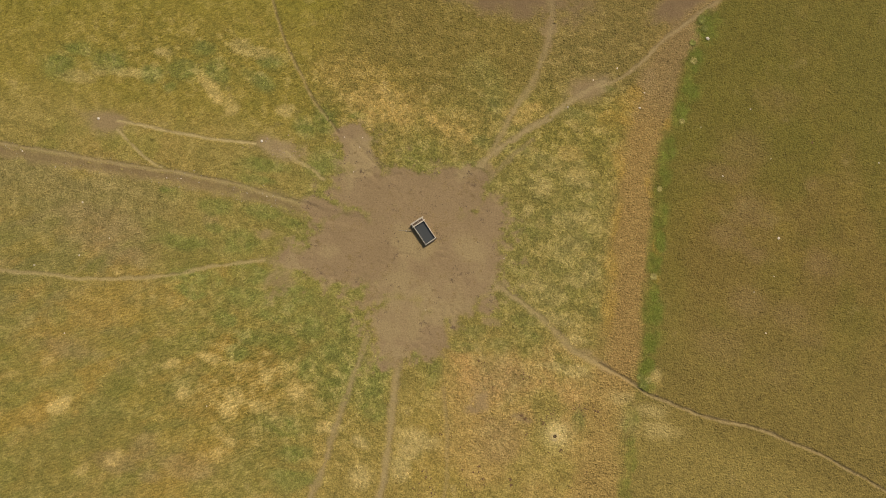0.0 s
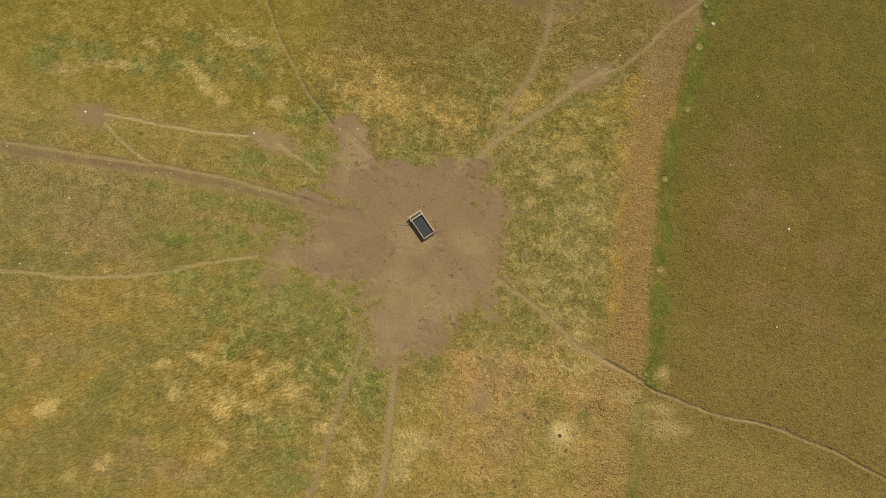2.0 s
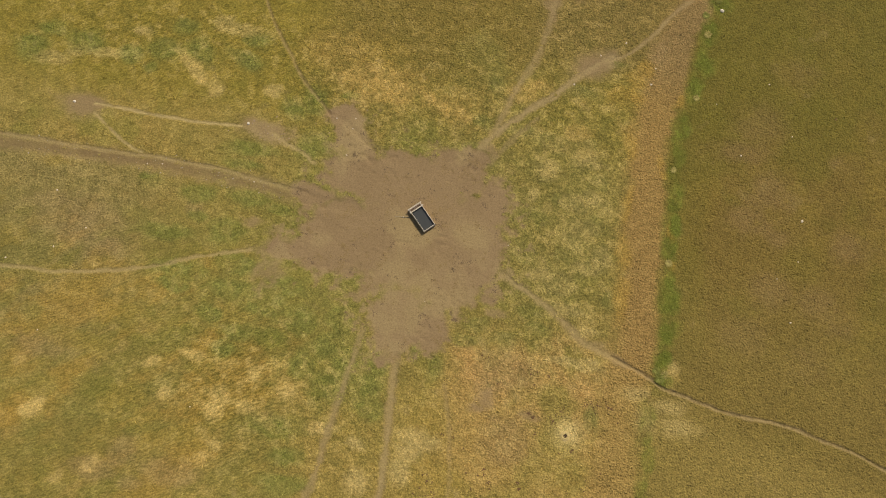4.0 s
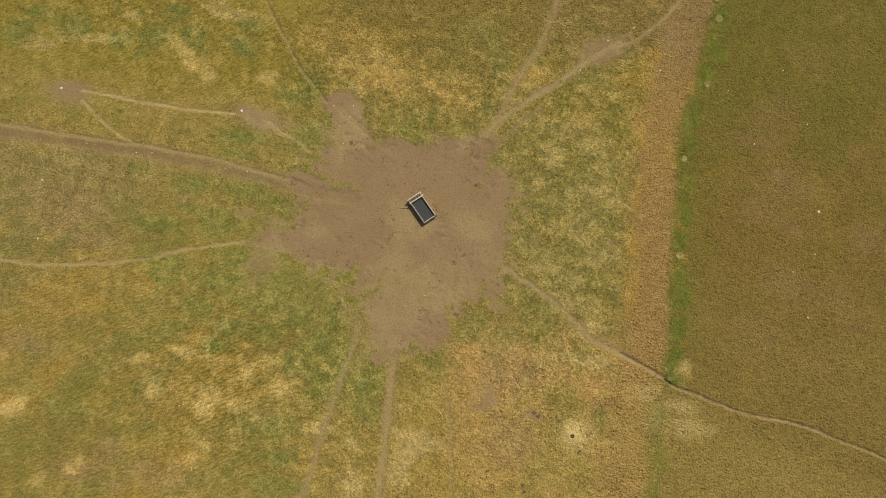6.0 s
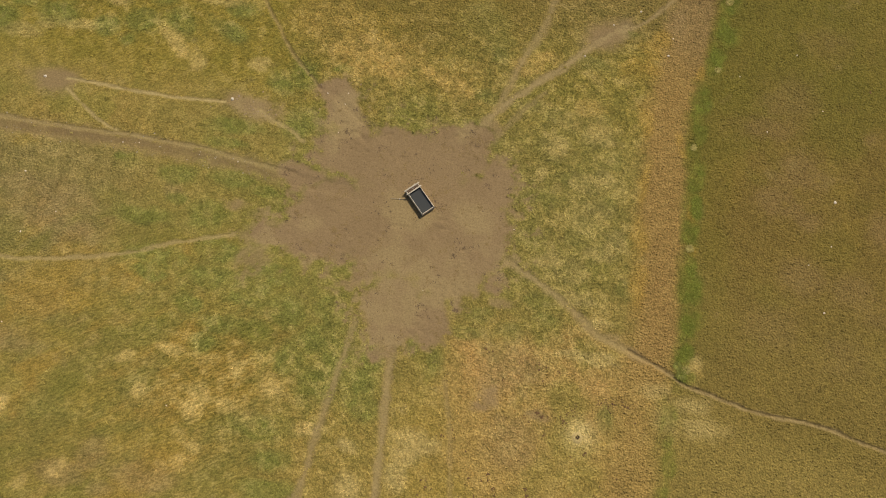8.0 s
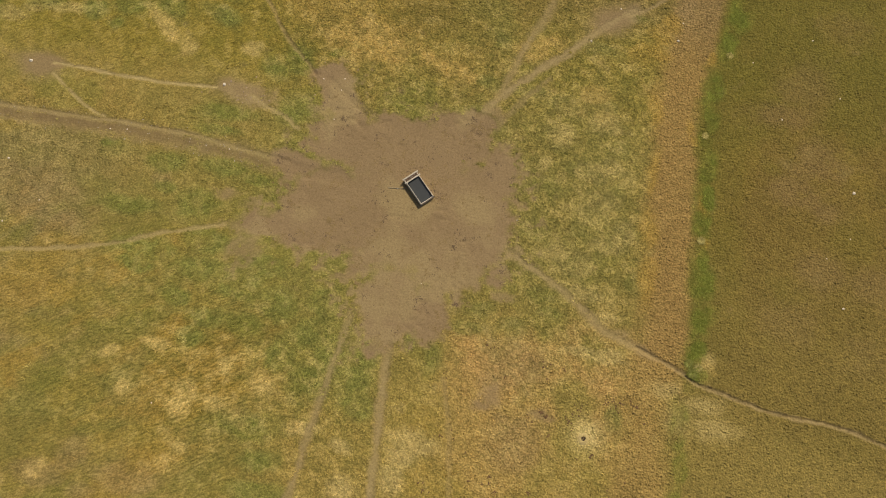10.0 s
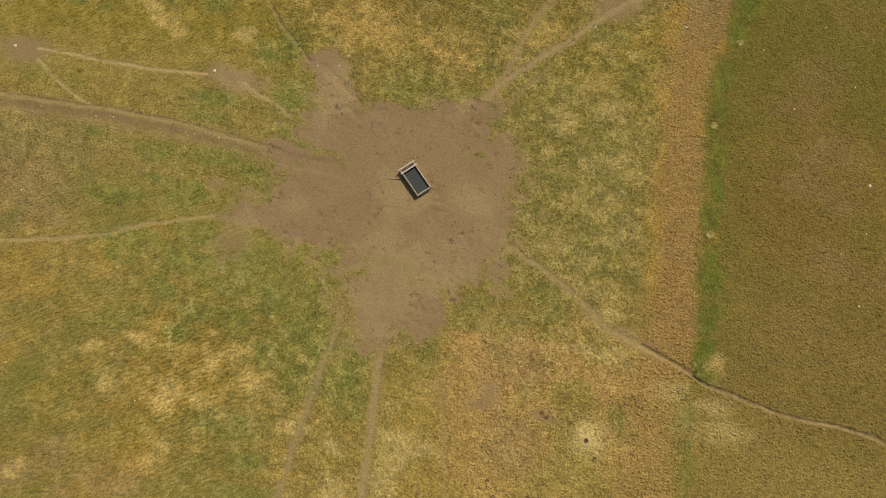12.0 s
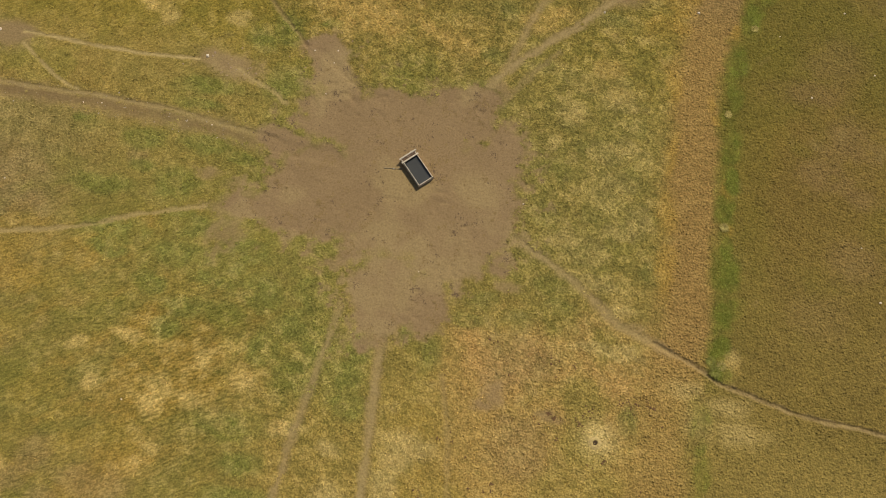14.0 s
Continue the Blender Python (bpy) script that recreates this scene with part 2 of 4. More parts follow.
FIELD_BROWN = [(29.1, 9.1, 2.35, 1.12), (30.8, 2.1, 2.35, 1.33), (33.3, 0.9, 1.43, 0.92), (32.5, 5.1, 2.04, 2.04), (38.7, 9, 0.92, 0.72), (37.4, -4.8, 1.94, 1.33),
               (40, -6.5, 1.53, 1.33), (33.3, -4.4, 2.04, 1.33), (31, 12.4, 2.56, 2.04), (37.6, -10.8, 2.56, 1.53), (31, -9.4, 2.56, 1.53), (33.9, 18.2, 2.04, 1.53),
               (40.1, 1, 1.53, 1.53)]
FIELD_OLIVE = [(25.6, 12, 1.74, 2.04), (28.5, 3.9, 0.72, 0.51), (36.4, 13.7, 2.56, 2.56), (35.7, -1.4, 1.84, 1.84), (26.4, 16.8, 1.84, 2.35), (29.1, -11.3, 0.51, 0.72),
               (40.8, -10.9, 1.53, 1.33), (25.4, -4.1, 1.33, 3.07), (25.2, 3.5, 1.23, 3.07), (25.9, -9.7, 1.33, 2.56), (35.8, 22.1, 3.07, 2.04), (31.4, 21.4, 2.04, 1.53),
               (36.1, -18.4, 2.56, 1.02), (30.7, -18.8, 1.53, 0.92)]
BARE = [(-1.2, -4.7, 7.67, 6.64), (4.2, -5.4, 3.58, 4.6), (2.5, -8.3, 3.88, 3.47), (-1.8, -13.2, 2.96, 3.83), (1.4, -13.3, 1.64, 2.66), (-8.4, -5.9, 4.6, 4.09),
        (-10.2, -7.8, 3.68, 2.15), (-13.8, -8.3, 2.3, 1.0), (-9.9, 5.2, 1.8, 1.8), (-7.5, 0.3, 3.99, 2.45), (-10.6, 6, 1.84, 1.33), (-9.3, 4.2, 1.43, 1.43),
        (-8.3, 2.3, 1.74, 1.43), (-3.3, 1.5, 4.5, 1.94), (0.9, 1.7, 3.37, 2.35), (2.8, 3.8, 1.64, 1.12), (5.1, -0.9, 1.64, 2.96), (-12.4, -2.3, 2.56, 0.92)]
THIN = [(8.4, 22.0, 0.7, 2.4), (-15.0, -10.4, 1.2, 1.9), (-15.2, -8.6, 2.4, 1.1), (-17.4, -6.1, 1.33, 0.82), (7.5, -19.2, 0.9, 1.1), (7, -19.9, 1.0, 0.5), (11.9, -19.8, 1.33, 0.61), (-13.2, -7.5, 2.04, 1.02), (9.2, -7.8, 1.12, 0.72),
        (-17.2, 3, 1.74, 1.12), (-10.7, 2.9, 1.23, 1.02), (4.2, 4.8, 1.33, 0.82), (7.5, -10.9, 1.74, 0.61), (17.3, -12.4, 1.23, 0.51)]
PALE_EARTH = [(-9.8, -9.8, 2.04, 0.51), (7.5, -7, 1.12, 1.53), (-1.4, -15.7, 1.53, 0.82), (3.9, -3.8, 2.04, 1.53), (-14.2, -9, 2.04, 0.61), (1.8, -10.5, 3.07, 1.23)]
WORN = [(-36.6, 3.2, 2.1, 1.2), (-18.6, 3.3, 2.1, 1.0, -12), (13.7, 15.7, 2.5, 1.3, 30), (22.8, 28.3, 3.6, 1.3, 47), (4, 25.6, 7, 2.6)]
STRIP = [(30.2, 36), (27.6, 28.9), (25.3, 23), (24.2, 18.2), (23.5, 14.2), (22.6, 11), (22.6, 8.2), (22.8, 3.2), (22.8, -2.2), (23.2, -7.6), (23.4, -12.2), (23.7, -14.6)]
STRIP_SOUTH = [(23.0, -15.8), (22.7, -16.8), (22.6, -19.1), (22.7, -22.9), (22.7, -25.7), (22.9, -40)]
FIELD_EDGE = [(40.4, 60), (27.2, 29), (24.4, 23), (23.6, 18.8), (23.3, 16.4), (22.7, 14.5), (22.0, 11.5), (21.9, 7.5), (22.0, 3.5), (22.1, -1.0), (22.3, -5), (22.6, -9), (22.8, -14.5), (22.2, -18.3), (22.4, -23.5), (22.6, -40), (23, -80)]
RUST_EDGE = [(30, 60), (23.5, 30), (20.3, 22), (19, 18), (18.2, 15), (17.9, 9), (17.9, 2.3), (18.2, -3.1), (18.5, -8.3), (18.8, -14), (18.9, -20), (18.6, -26.5), (18, -80)]

C_PASTURE, C_STRAW, C_GREEN = lin(149, 131, 70), lin(191, 168, 107), lin(131, 130, 66)
C_RANK, C_OCHRE, C_DULL = lin(115, 119, 50), lin(155, 131, 70), lin(145, 129, 79)
C_RUST, C_FIELD, C_FIELD_GREEN = lin(155, 125, 74), lin(130, 110, 57), lin(123, 109, 52)
C_NORTH, C_SOIL, C_DARK_SOIL, C_DUST = lin(132, 114, 57), lin(145, 122, 88), lin(120, 99, 70), lin(171, 151, 103)


def plan(x, y):
    """Cover colour, bareness, tussock strength, greenness and height of the ground at points of the plan."""
    wx, wy = x + 0.9 * (fnoise(x, y, 2.0, 11) - 0.5), y + 0.9 * (fnoise(x, y, 2.0, 21) - 0.5)
    big, mid, small = fnoise(x, y, 9, 31), fnoise(x, y, 2.6, 41), fnoise(x, y, 0.9, 51)
    swept = fnoise(0.45 * (0.85 * x + 0.53 * y), 0.85 * y - 0.53 * x, 2.0, 45)
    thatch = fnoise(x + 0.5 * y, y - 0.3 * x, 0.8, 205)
    ragged = 0.8 * (mid - 0.5) + 0.6 * (small - 0.5)

    def patches(rows, lo=0.22, hi=0.85):
        return step(lo, hi, blobs(wx, wy, rows) + ragged * 0.75)

    into_field = 0.95 * past_edge(wx, wy, FIELD_EDGE) + 1.6 * (fnoise(x, y, 3.2, 15) - 0.5)
    loose = step(-11, -15, y)
    east = step(-0.7 - 0.9 * loose, 0.7 + 0.9 * loose, into_field + 0.9 * (small - 0.5) + 2.2 * loose * (mid - 0.5))
    rust = step(-1.3, 1.3, past_edge(wx, wy, RUST_EDGE) + 1.2 * (small - 0.5)) * (1 - east)
    north = step(9, 15, y - 0.12 * x + 4 * (big - 0.5)) * step(-18, -10, x) * (1 - east) * (1 - rust)
    west = step(-24, -33, x + 6 * (big - 0.5)) * step(0, -4, y) * step(-24, -14, y)
    south = step(2, 7, x + 4 * (big - 0.5) + 3 * (mid - 0.5)) * step(-10.5, -16.5, y + 6 * (mid - 0.5)) * (1 - east)
    lain = np.maximum(step(-6, -14, x) * step(-3, -12, y), 0.75 * step(-14, -20, x) * step(0, 3, y))
    open_sward = (1 - east) * (1 - rust)
    # the strip of rank grass: a thin broken line with broader patches on it
    strip = np.maximum(patches(STRIP_PATCHES, 0.18, 0.85), 0.65 * patches(STRIP_SOUTH_PATCHES, 0.2, 0.9))
    for pts, half, much in ((STRIP, 0.55, 0.75), (STRIP_SOUTH, 0.55, 0.6)):
        d, side = from_line(wx, wy, pts)
        strip = np.maximum(strip, much * step(half * 1.9, half * 0.2, d) * step(0.36, 0.58, fnoise(x, 0.6 * y, 2.0, 61)))
    strip = np.clip(strip, 0, 1)
    tread = blobs(wx, wy, BARE)
    ring = blobs(wx, wy, [(-9, -8.5, 13, 9.5, 15), (3, -3, 13, 10)])
    green = np.maximum.reduce([patches(GREEN_NORTH), patches(GREEN_WEST), patches(GREEN_SOUTH), patches(GREEN_EAST), patches(GREEN_SOUTH_EAST)])
    green = np.maximum(green, 0.62 * step(0.25, 0.8, ring + ragged) * (1 - 0.9 * step(-12, -17, y + 5 * (mid - 0.5)) * step(-1, 3, x))) * (1 - east) * (1 - 0.8 * rust)
    straw = np.maximum.reduce([patches(STRAW_NORTH), patches(STRAW_EAST), patches(STRAW_SOUTH)])
    straw = np.maximum(straw, 0.7 * step(0.62, 0.82, 0.5 * mid + 0.5 * np.where(x < -8, swept, small))) * open_sward
    gold = patches(GOLD_EAST)
    # the open sward: ochre, straw and green in patches
    c = np.broadcast_to(C_PASTURE, x.shape + (3,)).copy()
    c = lerp(c, C_OCHRE, 0.6 * step(0.45, 0.68, fnoise(x, y, 6, 71)))
    c = lerp(c, lin(137, 129, 62), 0.5 * step(0.50, 0.70, fnoise(x, y, 4, 81)))
    c = lerp(c, C_DULL, 0.85 * west)
    c = lerp(c, lin(139, 123, 50), 0.7 * step(2, 8, y + 3 * (big - 0.5)) * step(-8, -16, x + 4 * (big - 0.5)))
    c = lerp(c, lin(124, 117, 40), 0.7 * step(13, 19, y - 0.15 * x - 6 + 5 * (big - 0.5)) * step(-8, -14, x))
    c = lerp(c, lin(140, 125, 55), 0.6 * step(4, 12, x) * step(2, 8, y + 3 * (big - 0.5)))
    c = lerp(c, C_NORTH, 0.8 * north)
    c = lerp(c, lin(170, 142, 76), 0.6 * patches([(-6.5, 10.5, 5.0, 2.4), (-12, 13, 4, 2), (-1, 9, 3.5, 1.6)], 0.1, 0.9))
    c = lerp(c, lin(190, 151, 93), 0.9 * south * step(0.30, 0.55, fnoise(x, y, 5, 91)))
    c = lerp(c, lin(164, 141, 76), 0.6 * step(-14, -22, y + 3 * (big - 0.5)) * step(-26, -12, x))
    c = lerp(c, lin(168, 137, 68), 0.55 * step(0.52, 0.70, swept) * lain * step(0, -4, y))
    c = lerp(c, lin(132, 124, 56), 0.45 * step(0.46, 0.30, swept) * lain * step(0, -4, y))
    bands = fnoise(0.3 * (0.82 * x + 0.57 * y), 0.82 * y - 0.57 * x, 3.2, 47)
    south_west = lain * step(0, -4, y)
    c = lerp(c, lin(163, 132, 62), 0.55 * step(0.50, 0.66, bands) * south_west)
    c = lerp(c, lin(128, 121, 60), 0.5 * step(0.50, 0.36, bands) * south_west)
    c = c * (1 - 0.05 * south_west)[..., None]
    c = lerp(c, C_RUST, 0.9 * rust)
    c = lerp(c, lin(140, 117, 76), 0.75 * np.maximum(rust, 0.45 * north * step(4, 10, x)) * step(11, 19, y + 3 * (big - 0.5)))
    c = lerp(c, lin(164, 137, 77), 0.7 * rust * step(-12, -17, y))
    field = lerp(np.broadcast_to(C_FIELD, x.shape + (3,)), C_FIELD_GREEN, step(0.42, 0.62, fnoise(x, y, 7, 101) + 0.010 * (y - 5)))
    field = lerp(field, lin(138, 114, 70), 0.75 * patches(FIELD_BROWN, 0.1, 0.9))
    field = lerp(field, lin(138, 118, 56), 0.4 * step(0.55, 0.70, fnoise(x, y, 3, 121)))
    field = lerp(field, lin(120, 110, 48), 0.35 * patches(FIELD_OLIVE, 0.1, 0.9))
    field = lerp(field, lin(117, 108, 49), 0.55 * step(4.5, 0.8, into_field + 3 * (mid - 0.5)))
    field = lerp(field, lin(113, 106, 45), 0.35 * step(6, 14, y + 4 * (big - 0.5)))
    field = lerp(field, lin(137, 119, 64), 0.6 * step(0, -12, y + 4 * (big - 0.5)))
    field = lerp(field, lin(151, 131, 71), 0.8 * step(-14.5, -18, y + 0.28 * (x - 24)))
    c = lerp(c, 0.94 * field, east)
    c = lerp(c, lin(150, 125, 86), 0.42 * patches(MAUVE) * (1 - east))
    c = lerp(c, lin(138, 129, 68), 0.55 * patches(SAGE))
    c = lerp(c, lin(158, 134, 64), 0.4 * patches(GOLD_WEST))
    c = lerp(c, lin(170, 138, 66), 0.6 * gold)
    sage_side = step(-4, 6, x)
    c = c + (C_GREEN * (1 - sage_side[..., None]) + lin(139, 129, 70) * sage_side[..., None] - c) * (0.85 * green * (0.72 + 0.35 * step(0.62, 0.38, small)))[..., None]
    c = lerp(c, lin(112, 117, 48), 0.3 * step(0.6, 1.0, green) * step(0.55, 0.35, mid) * (1 - straw))
    straw_tone = lerp(np.broadcast_to(C_STRAW, x.shape + (3,)), lin(190, 157, 86), 0.8 * step(5, 8, y) * step(-18, -12, x))
    straw_tone = lerp(straw_tone, lin(207, 177, 106), 0.8 * step(-15, -18, y) * step(-6, -9, x))
    c = lerp(c, straw_tone, (0.72 - 0.25 * step(-14, -18, x) * step(4, 6, y)) * straw * (1 - 0.55 * green))
    c = lerp(c, lin(198, 170, 100), 0.65 * patches([(-26.8, 8.7, 2.2, 0.6, -36), (-24.3, 7.0, 1.2, 0.6, -60)], 0.15, 0.8))
    c = lerp(c, lin(214, 190, 126), 0.9 * blob(wx, wy, 15.5, -20.9, 1.05, 0.95))
    c = lerp(c, lin(186, 163, 104), 0.55 * patches([(24.2, -16.9, 2.0, 0.9), (22.7, -18.4, 1.2, 1.5), (25.6, -18.6, 2.2, 1.0), (21.6, -16.2, 1.4, 0.8), (24.4, -13.6, 0.8, 1.2)], 0.2, 1.0))
    c = lerp(c, C_RANK, (0.65 + 0.35 * step(0.4, 0.6, small)) * strip)
    c = lerp(c, lin(150, 138, 66), 0.4 * strip * step(0.58, 0.72, fnoise(x, y, 1.3, 65)))
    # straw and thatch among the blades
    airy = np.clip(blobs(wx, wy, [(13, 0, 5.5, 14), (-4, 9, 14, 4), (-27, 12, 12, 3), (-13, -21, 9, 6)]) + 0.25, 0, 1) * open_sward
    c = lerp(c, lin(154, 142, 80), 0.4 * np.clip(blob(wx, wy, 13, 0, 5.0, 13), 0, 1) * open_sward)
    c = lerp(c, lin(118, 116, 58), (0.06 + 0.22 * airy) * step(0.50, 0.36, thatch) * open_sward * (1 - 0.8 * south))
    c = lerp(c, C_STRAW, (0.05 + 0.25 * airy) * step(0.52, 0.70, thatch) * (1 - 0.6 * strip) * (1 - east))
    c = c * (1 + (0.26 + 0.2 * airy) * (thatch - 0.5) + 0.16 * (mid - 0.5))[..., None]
    # bare and trodden earth
    bare = step(0.30, 0.70, tread + (0.45 * (mid - 0.5) + 0.75 * (small - 0.5) + 0.35 * (thatch - 0.5)) * (1 - 0.75 * step(0.5, 0.75, tread)))
    worn = step(0.12, 0.85, blobs(wx, wy, WORN) + 0.6 * (mid - 0.5) + 0.4 * (small - 0.5)) * 0.85
    worn = np.maximum(worn, 0.7 * step(0.30, 0.95, blobs(wx, wy, THIN) + 1.0 * (thatch - 0.5) + 0.9 * (mid - 0.5)))
    worn = np.maximum(worn, 0.75 * step(0.5, 0.72, 0.6 * blobs(wx, wy, [(-4, -5, 14, 10), (4, -4, 8, 9)]) + 1.5 * (small - 0.5)) * step(0.08, 0.3, tread))
    dust, deep, trod, pale = (np.zeros_like(x) for _ in range(4))
    for name, (pts, half, much, depth) in TRAILS.items():
        px, py = np.array(pts)[:, 0], np.array(pts)[:, 1]
        near = (x > px.min() - 3) & (x < px.max() + 3) & (y > py.min() - 3) & (y < py.max() + 3)
        if not near.any():
            continue
        d = np.full(x.shape, 99.0)
        d[near], _ = from_line((x + 0.35 * (wx - x))[near], (y + 0.35 * (wy - y))[near], pts)
        w = much * (0.82 + 0.18 * step(0.35, 0.6, small)) * step(half * 2.1, half * 0.2, d + 1.8 * half * (small - 0.5) + 1.3 * half * (thatch - 0.5))
        trod = np.maximum(trod, w)
        if name != "cart_track":
            dust = np.maximum(dust, w)
        if name in ("pasture_path", "faint_path", "west_path", "short_path"):
            pale = np.maximum(pale, w)
        deep = np.maximum(deep, depth * step(half * 1.35, half * 0.6, d))
    soil = lerp(np.broadcast_to(C_SOIL, x.shape + (3,)), C_DARK_SOIL, 0.16 * step(0.45, 0.68, fnoise(x, y, 2.2, 131)))
    soil = lerp(soil, C_DUST, 0.35 * np.maximum(step(0.55, 0.72, fnoise(x, y, 5, 141)), patches(PALE_EARTH)))
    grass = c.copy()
    c = lerp(c, soil, np.maximum(bare, worn))
    c = lerp(c, lerp(lerp(soil, C_DARK_SOIL, 0.9 * trod * (1 - dust)), C_DUST, 0.65 * dust * (1 - bare)), trod * (1 - 0.85 * bare))
    c = lerp(c, lin(200, 178, 116), 0.45 * pale * (1 - bare))
    c = lerp(c, lin(116, 94, 68), 0.7 * step(0.15, 0.9, blobs(wx, wy, WORN[3:]) + ragged) * (1 - trod))
    bare_all = np.maximum(np.maximum(bare, worn), trod)
    rough = np.clip(0.2 + 0.6 * east + 0.65 * rust + 0.75 * north + 0.35 * south + 0.35 * west, 0, 1) * (1 - 0.85 * bare_all) * (1 - 0.6 * strip)
    # relief: tussocks, sunken ways, the trampled hollow
    h = 0.10 * (fnoise(x, y, 14, 171) - 0.5) + 0.05 * rough * (vnoise(0.8 * x - 0.6 * y + 300, 0.6 * x + 0.8 * y + 300, 0.33, 161) - 0.5) - deep - 0.05 * bare
    h = h + 0.05 * bare_all * (fnoise(x, y, 0.6, 181) - 0.5) - 0.06 * bare * step(0.64, 0.76, vnoise(x + 300, y + 300, 0.4, 191)) * step(0.4, 0.7, fnoise(x, y, 3, 195)) + 0.06 * (1 - bare_all) * (1 - east) * (1 - rust) * (vnoise(x + 300, 0.7 * y - 0.4 * x + 300, 0.4, 165) - 0.5)
    return dict(c=c, grass=grass, tread=tread, bare=bare, worn=worn, trod=trod, bare_all=bare_all, rough=rough, green=green, straw=straw, strip=strip, east=east, rust=rust, north=north,
                airy=airy, lain=lain * open_sward, h=h)


# ---- materials ----
def material(name, rough=0.9):
    m = bpy.data.materials.new(name)
    m.use_nodes = True
    n, l = m.node_tree.nodes, m.node_tree.links
    b = n["Principled BSDF"]
    b.inputs["Roughness"].default_value = rough
    b.inputs["Specular IOR Level"].default_value = 0.2
    return m, n, l, b


def node(n, kind, **values):
    k = n.new(kind)
    for key, v in values.items():
        k.inputs[key.replace("_", " ")].default_value = v
    return k


def mixed(n, l, fac, a, b, mode="MIX"):
    k = n.new("ShaderNodeMix")
    k.data_type, k.blend_type = "RGBA", mode
    for sock, v in ((k.inputs[0], fac), (k.inputs[6], a), (k.inputs[7], b)):
        if isinstance(v, (float, int, tuple)):
            sock.default_value = v
        else:
            l.new(v, sock)
    return k.outputs[2]


def ramp(n, l, source, lo, hi, a=0.0, b=1.0):
    k = n.new("ShaderNodeMapRange")
    k.inputs[1].default_value, k.inputs[2].default_value, k.inputs[3].default_value, k.inputs[4].default_value = lo, hi, a, b
    l.new(source, k.inputs[0])
    return k.outputs[0]


def attribute(n, name):
    k = n.new("ShaderNodeAttribute")
    k.attribute_name = name
    return k.outputs["Fac"]


def maths(n, l, kind, a, b):
    k = n.new("ShaderNodeMath")
    k.operation = kind
    for sock, v in zip(k.inputs, (a, b)):
        if isinstance(v, (float, int)):
            sock.default_value = v
        else:
            l.new(v, sock)
    return k.outputs[0]


def ground_material():
    m, n, l, b = material("sward_and_earth", 0.95)
    where = n.new("ShaderNodeNewGeometry").outputs["Position"]
    cover = n.new("ShaderNodeAttribute")
    cover.attribute_name = "cover"
    col = cover.outputs["Color"]
    bare, rough, airy, lain = (attribute(n, k) for k in ("bare", "rough", "airy", "lain"))
    flat = n.new("ShaderNodeMapping")
    flat.inputs["Scale"].default_value = (1.0, 1.0, 0.0)
    l.new(where, flat.inputs["Vector"])
    even = flat.outputs["Vector"]
    combed = n.new("ShaderNodeMapping")
    combed.vector_type = "TEXTURE"
    combed.inputs["Rotation"].default_value, combed.inputs["Scale"].default_value = (0, 0, radians(34)), (1.9, 0.8, 1.0)
    l.new(even, combed.inputs["Vector"])

    def cloud(scale, detail=2.0, roughness=0.55, distortion=0.0, at=even):
        k = node(n, "ShaderNodeTexNoise", Scale=scale, Detail=detail, Roughness=roughness, Distortion=distortion)
        l.new(at, k.inputs["Vector"])
        return k.outputs["Fac"]

    def tinted(rgb):
        return mixed(n, l, 1.0, col, (*rgb, 1), "MULTIPLY")

    # tangled tufts of grass: gaps tinted dark for the shade between them, pale heads, combed where the grass lies down
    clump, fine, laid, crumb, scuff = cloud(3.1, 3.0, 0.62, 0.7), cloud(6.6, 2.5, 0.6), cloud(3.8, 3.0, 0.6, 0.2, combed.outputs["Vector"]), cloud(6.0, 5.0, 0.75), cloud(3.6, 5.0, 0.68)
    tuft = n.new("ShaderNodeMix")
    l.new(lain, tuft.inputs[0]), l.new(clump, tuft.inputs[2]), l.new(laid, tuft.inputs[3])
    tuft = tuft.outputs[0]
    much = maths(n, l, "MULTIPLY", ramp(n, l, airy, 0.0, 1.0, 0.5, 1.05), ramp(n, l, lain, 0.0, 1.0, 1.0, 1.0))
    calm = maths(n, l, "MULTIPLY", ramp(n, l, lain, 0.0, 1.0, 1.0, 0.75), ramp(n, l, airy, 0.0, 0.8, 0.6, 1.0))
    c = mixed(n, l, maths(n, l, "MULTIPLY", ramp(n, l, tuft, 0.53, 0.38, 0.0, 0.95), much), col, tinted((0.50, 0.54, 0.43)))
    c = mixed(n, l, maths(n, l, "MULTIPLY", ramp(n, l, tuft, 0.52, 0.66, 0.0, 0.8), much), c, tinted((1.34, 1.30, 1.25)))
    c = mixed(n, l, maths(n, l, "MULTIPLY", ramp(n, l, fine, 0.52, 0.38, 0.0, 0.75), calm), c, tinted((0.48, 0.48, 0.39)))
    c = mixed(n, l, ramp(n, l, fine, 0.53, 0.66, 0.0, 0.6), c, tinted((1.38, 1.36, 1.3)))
    # hoof pits between low tussocks on the rough ground, their shade darkened into the colour
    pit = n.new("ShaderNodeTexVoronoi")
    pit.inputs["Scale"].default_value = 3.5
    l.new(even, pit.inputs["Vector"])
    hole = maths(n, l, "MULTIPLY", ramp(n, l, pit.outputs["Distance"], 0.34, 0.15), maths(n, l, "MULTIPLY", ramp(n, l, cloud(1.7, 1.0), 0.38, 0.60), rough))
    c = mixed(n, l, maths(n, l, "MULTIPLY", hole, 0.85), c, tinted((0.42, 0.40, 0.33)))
    earth = mixed(n, l, ramp(n, l, crumb, 0.44, 0.62, 0.0, 0.8), col, tinted((0.74, 0.71, 0.66)))
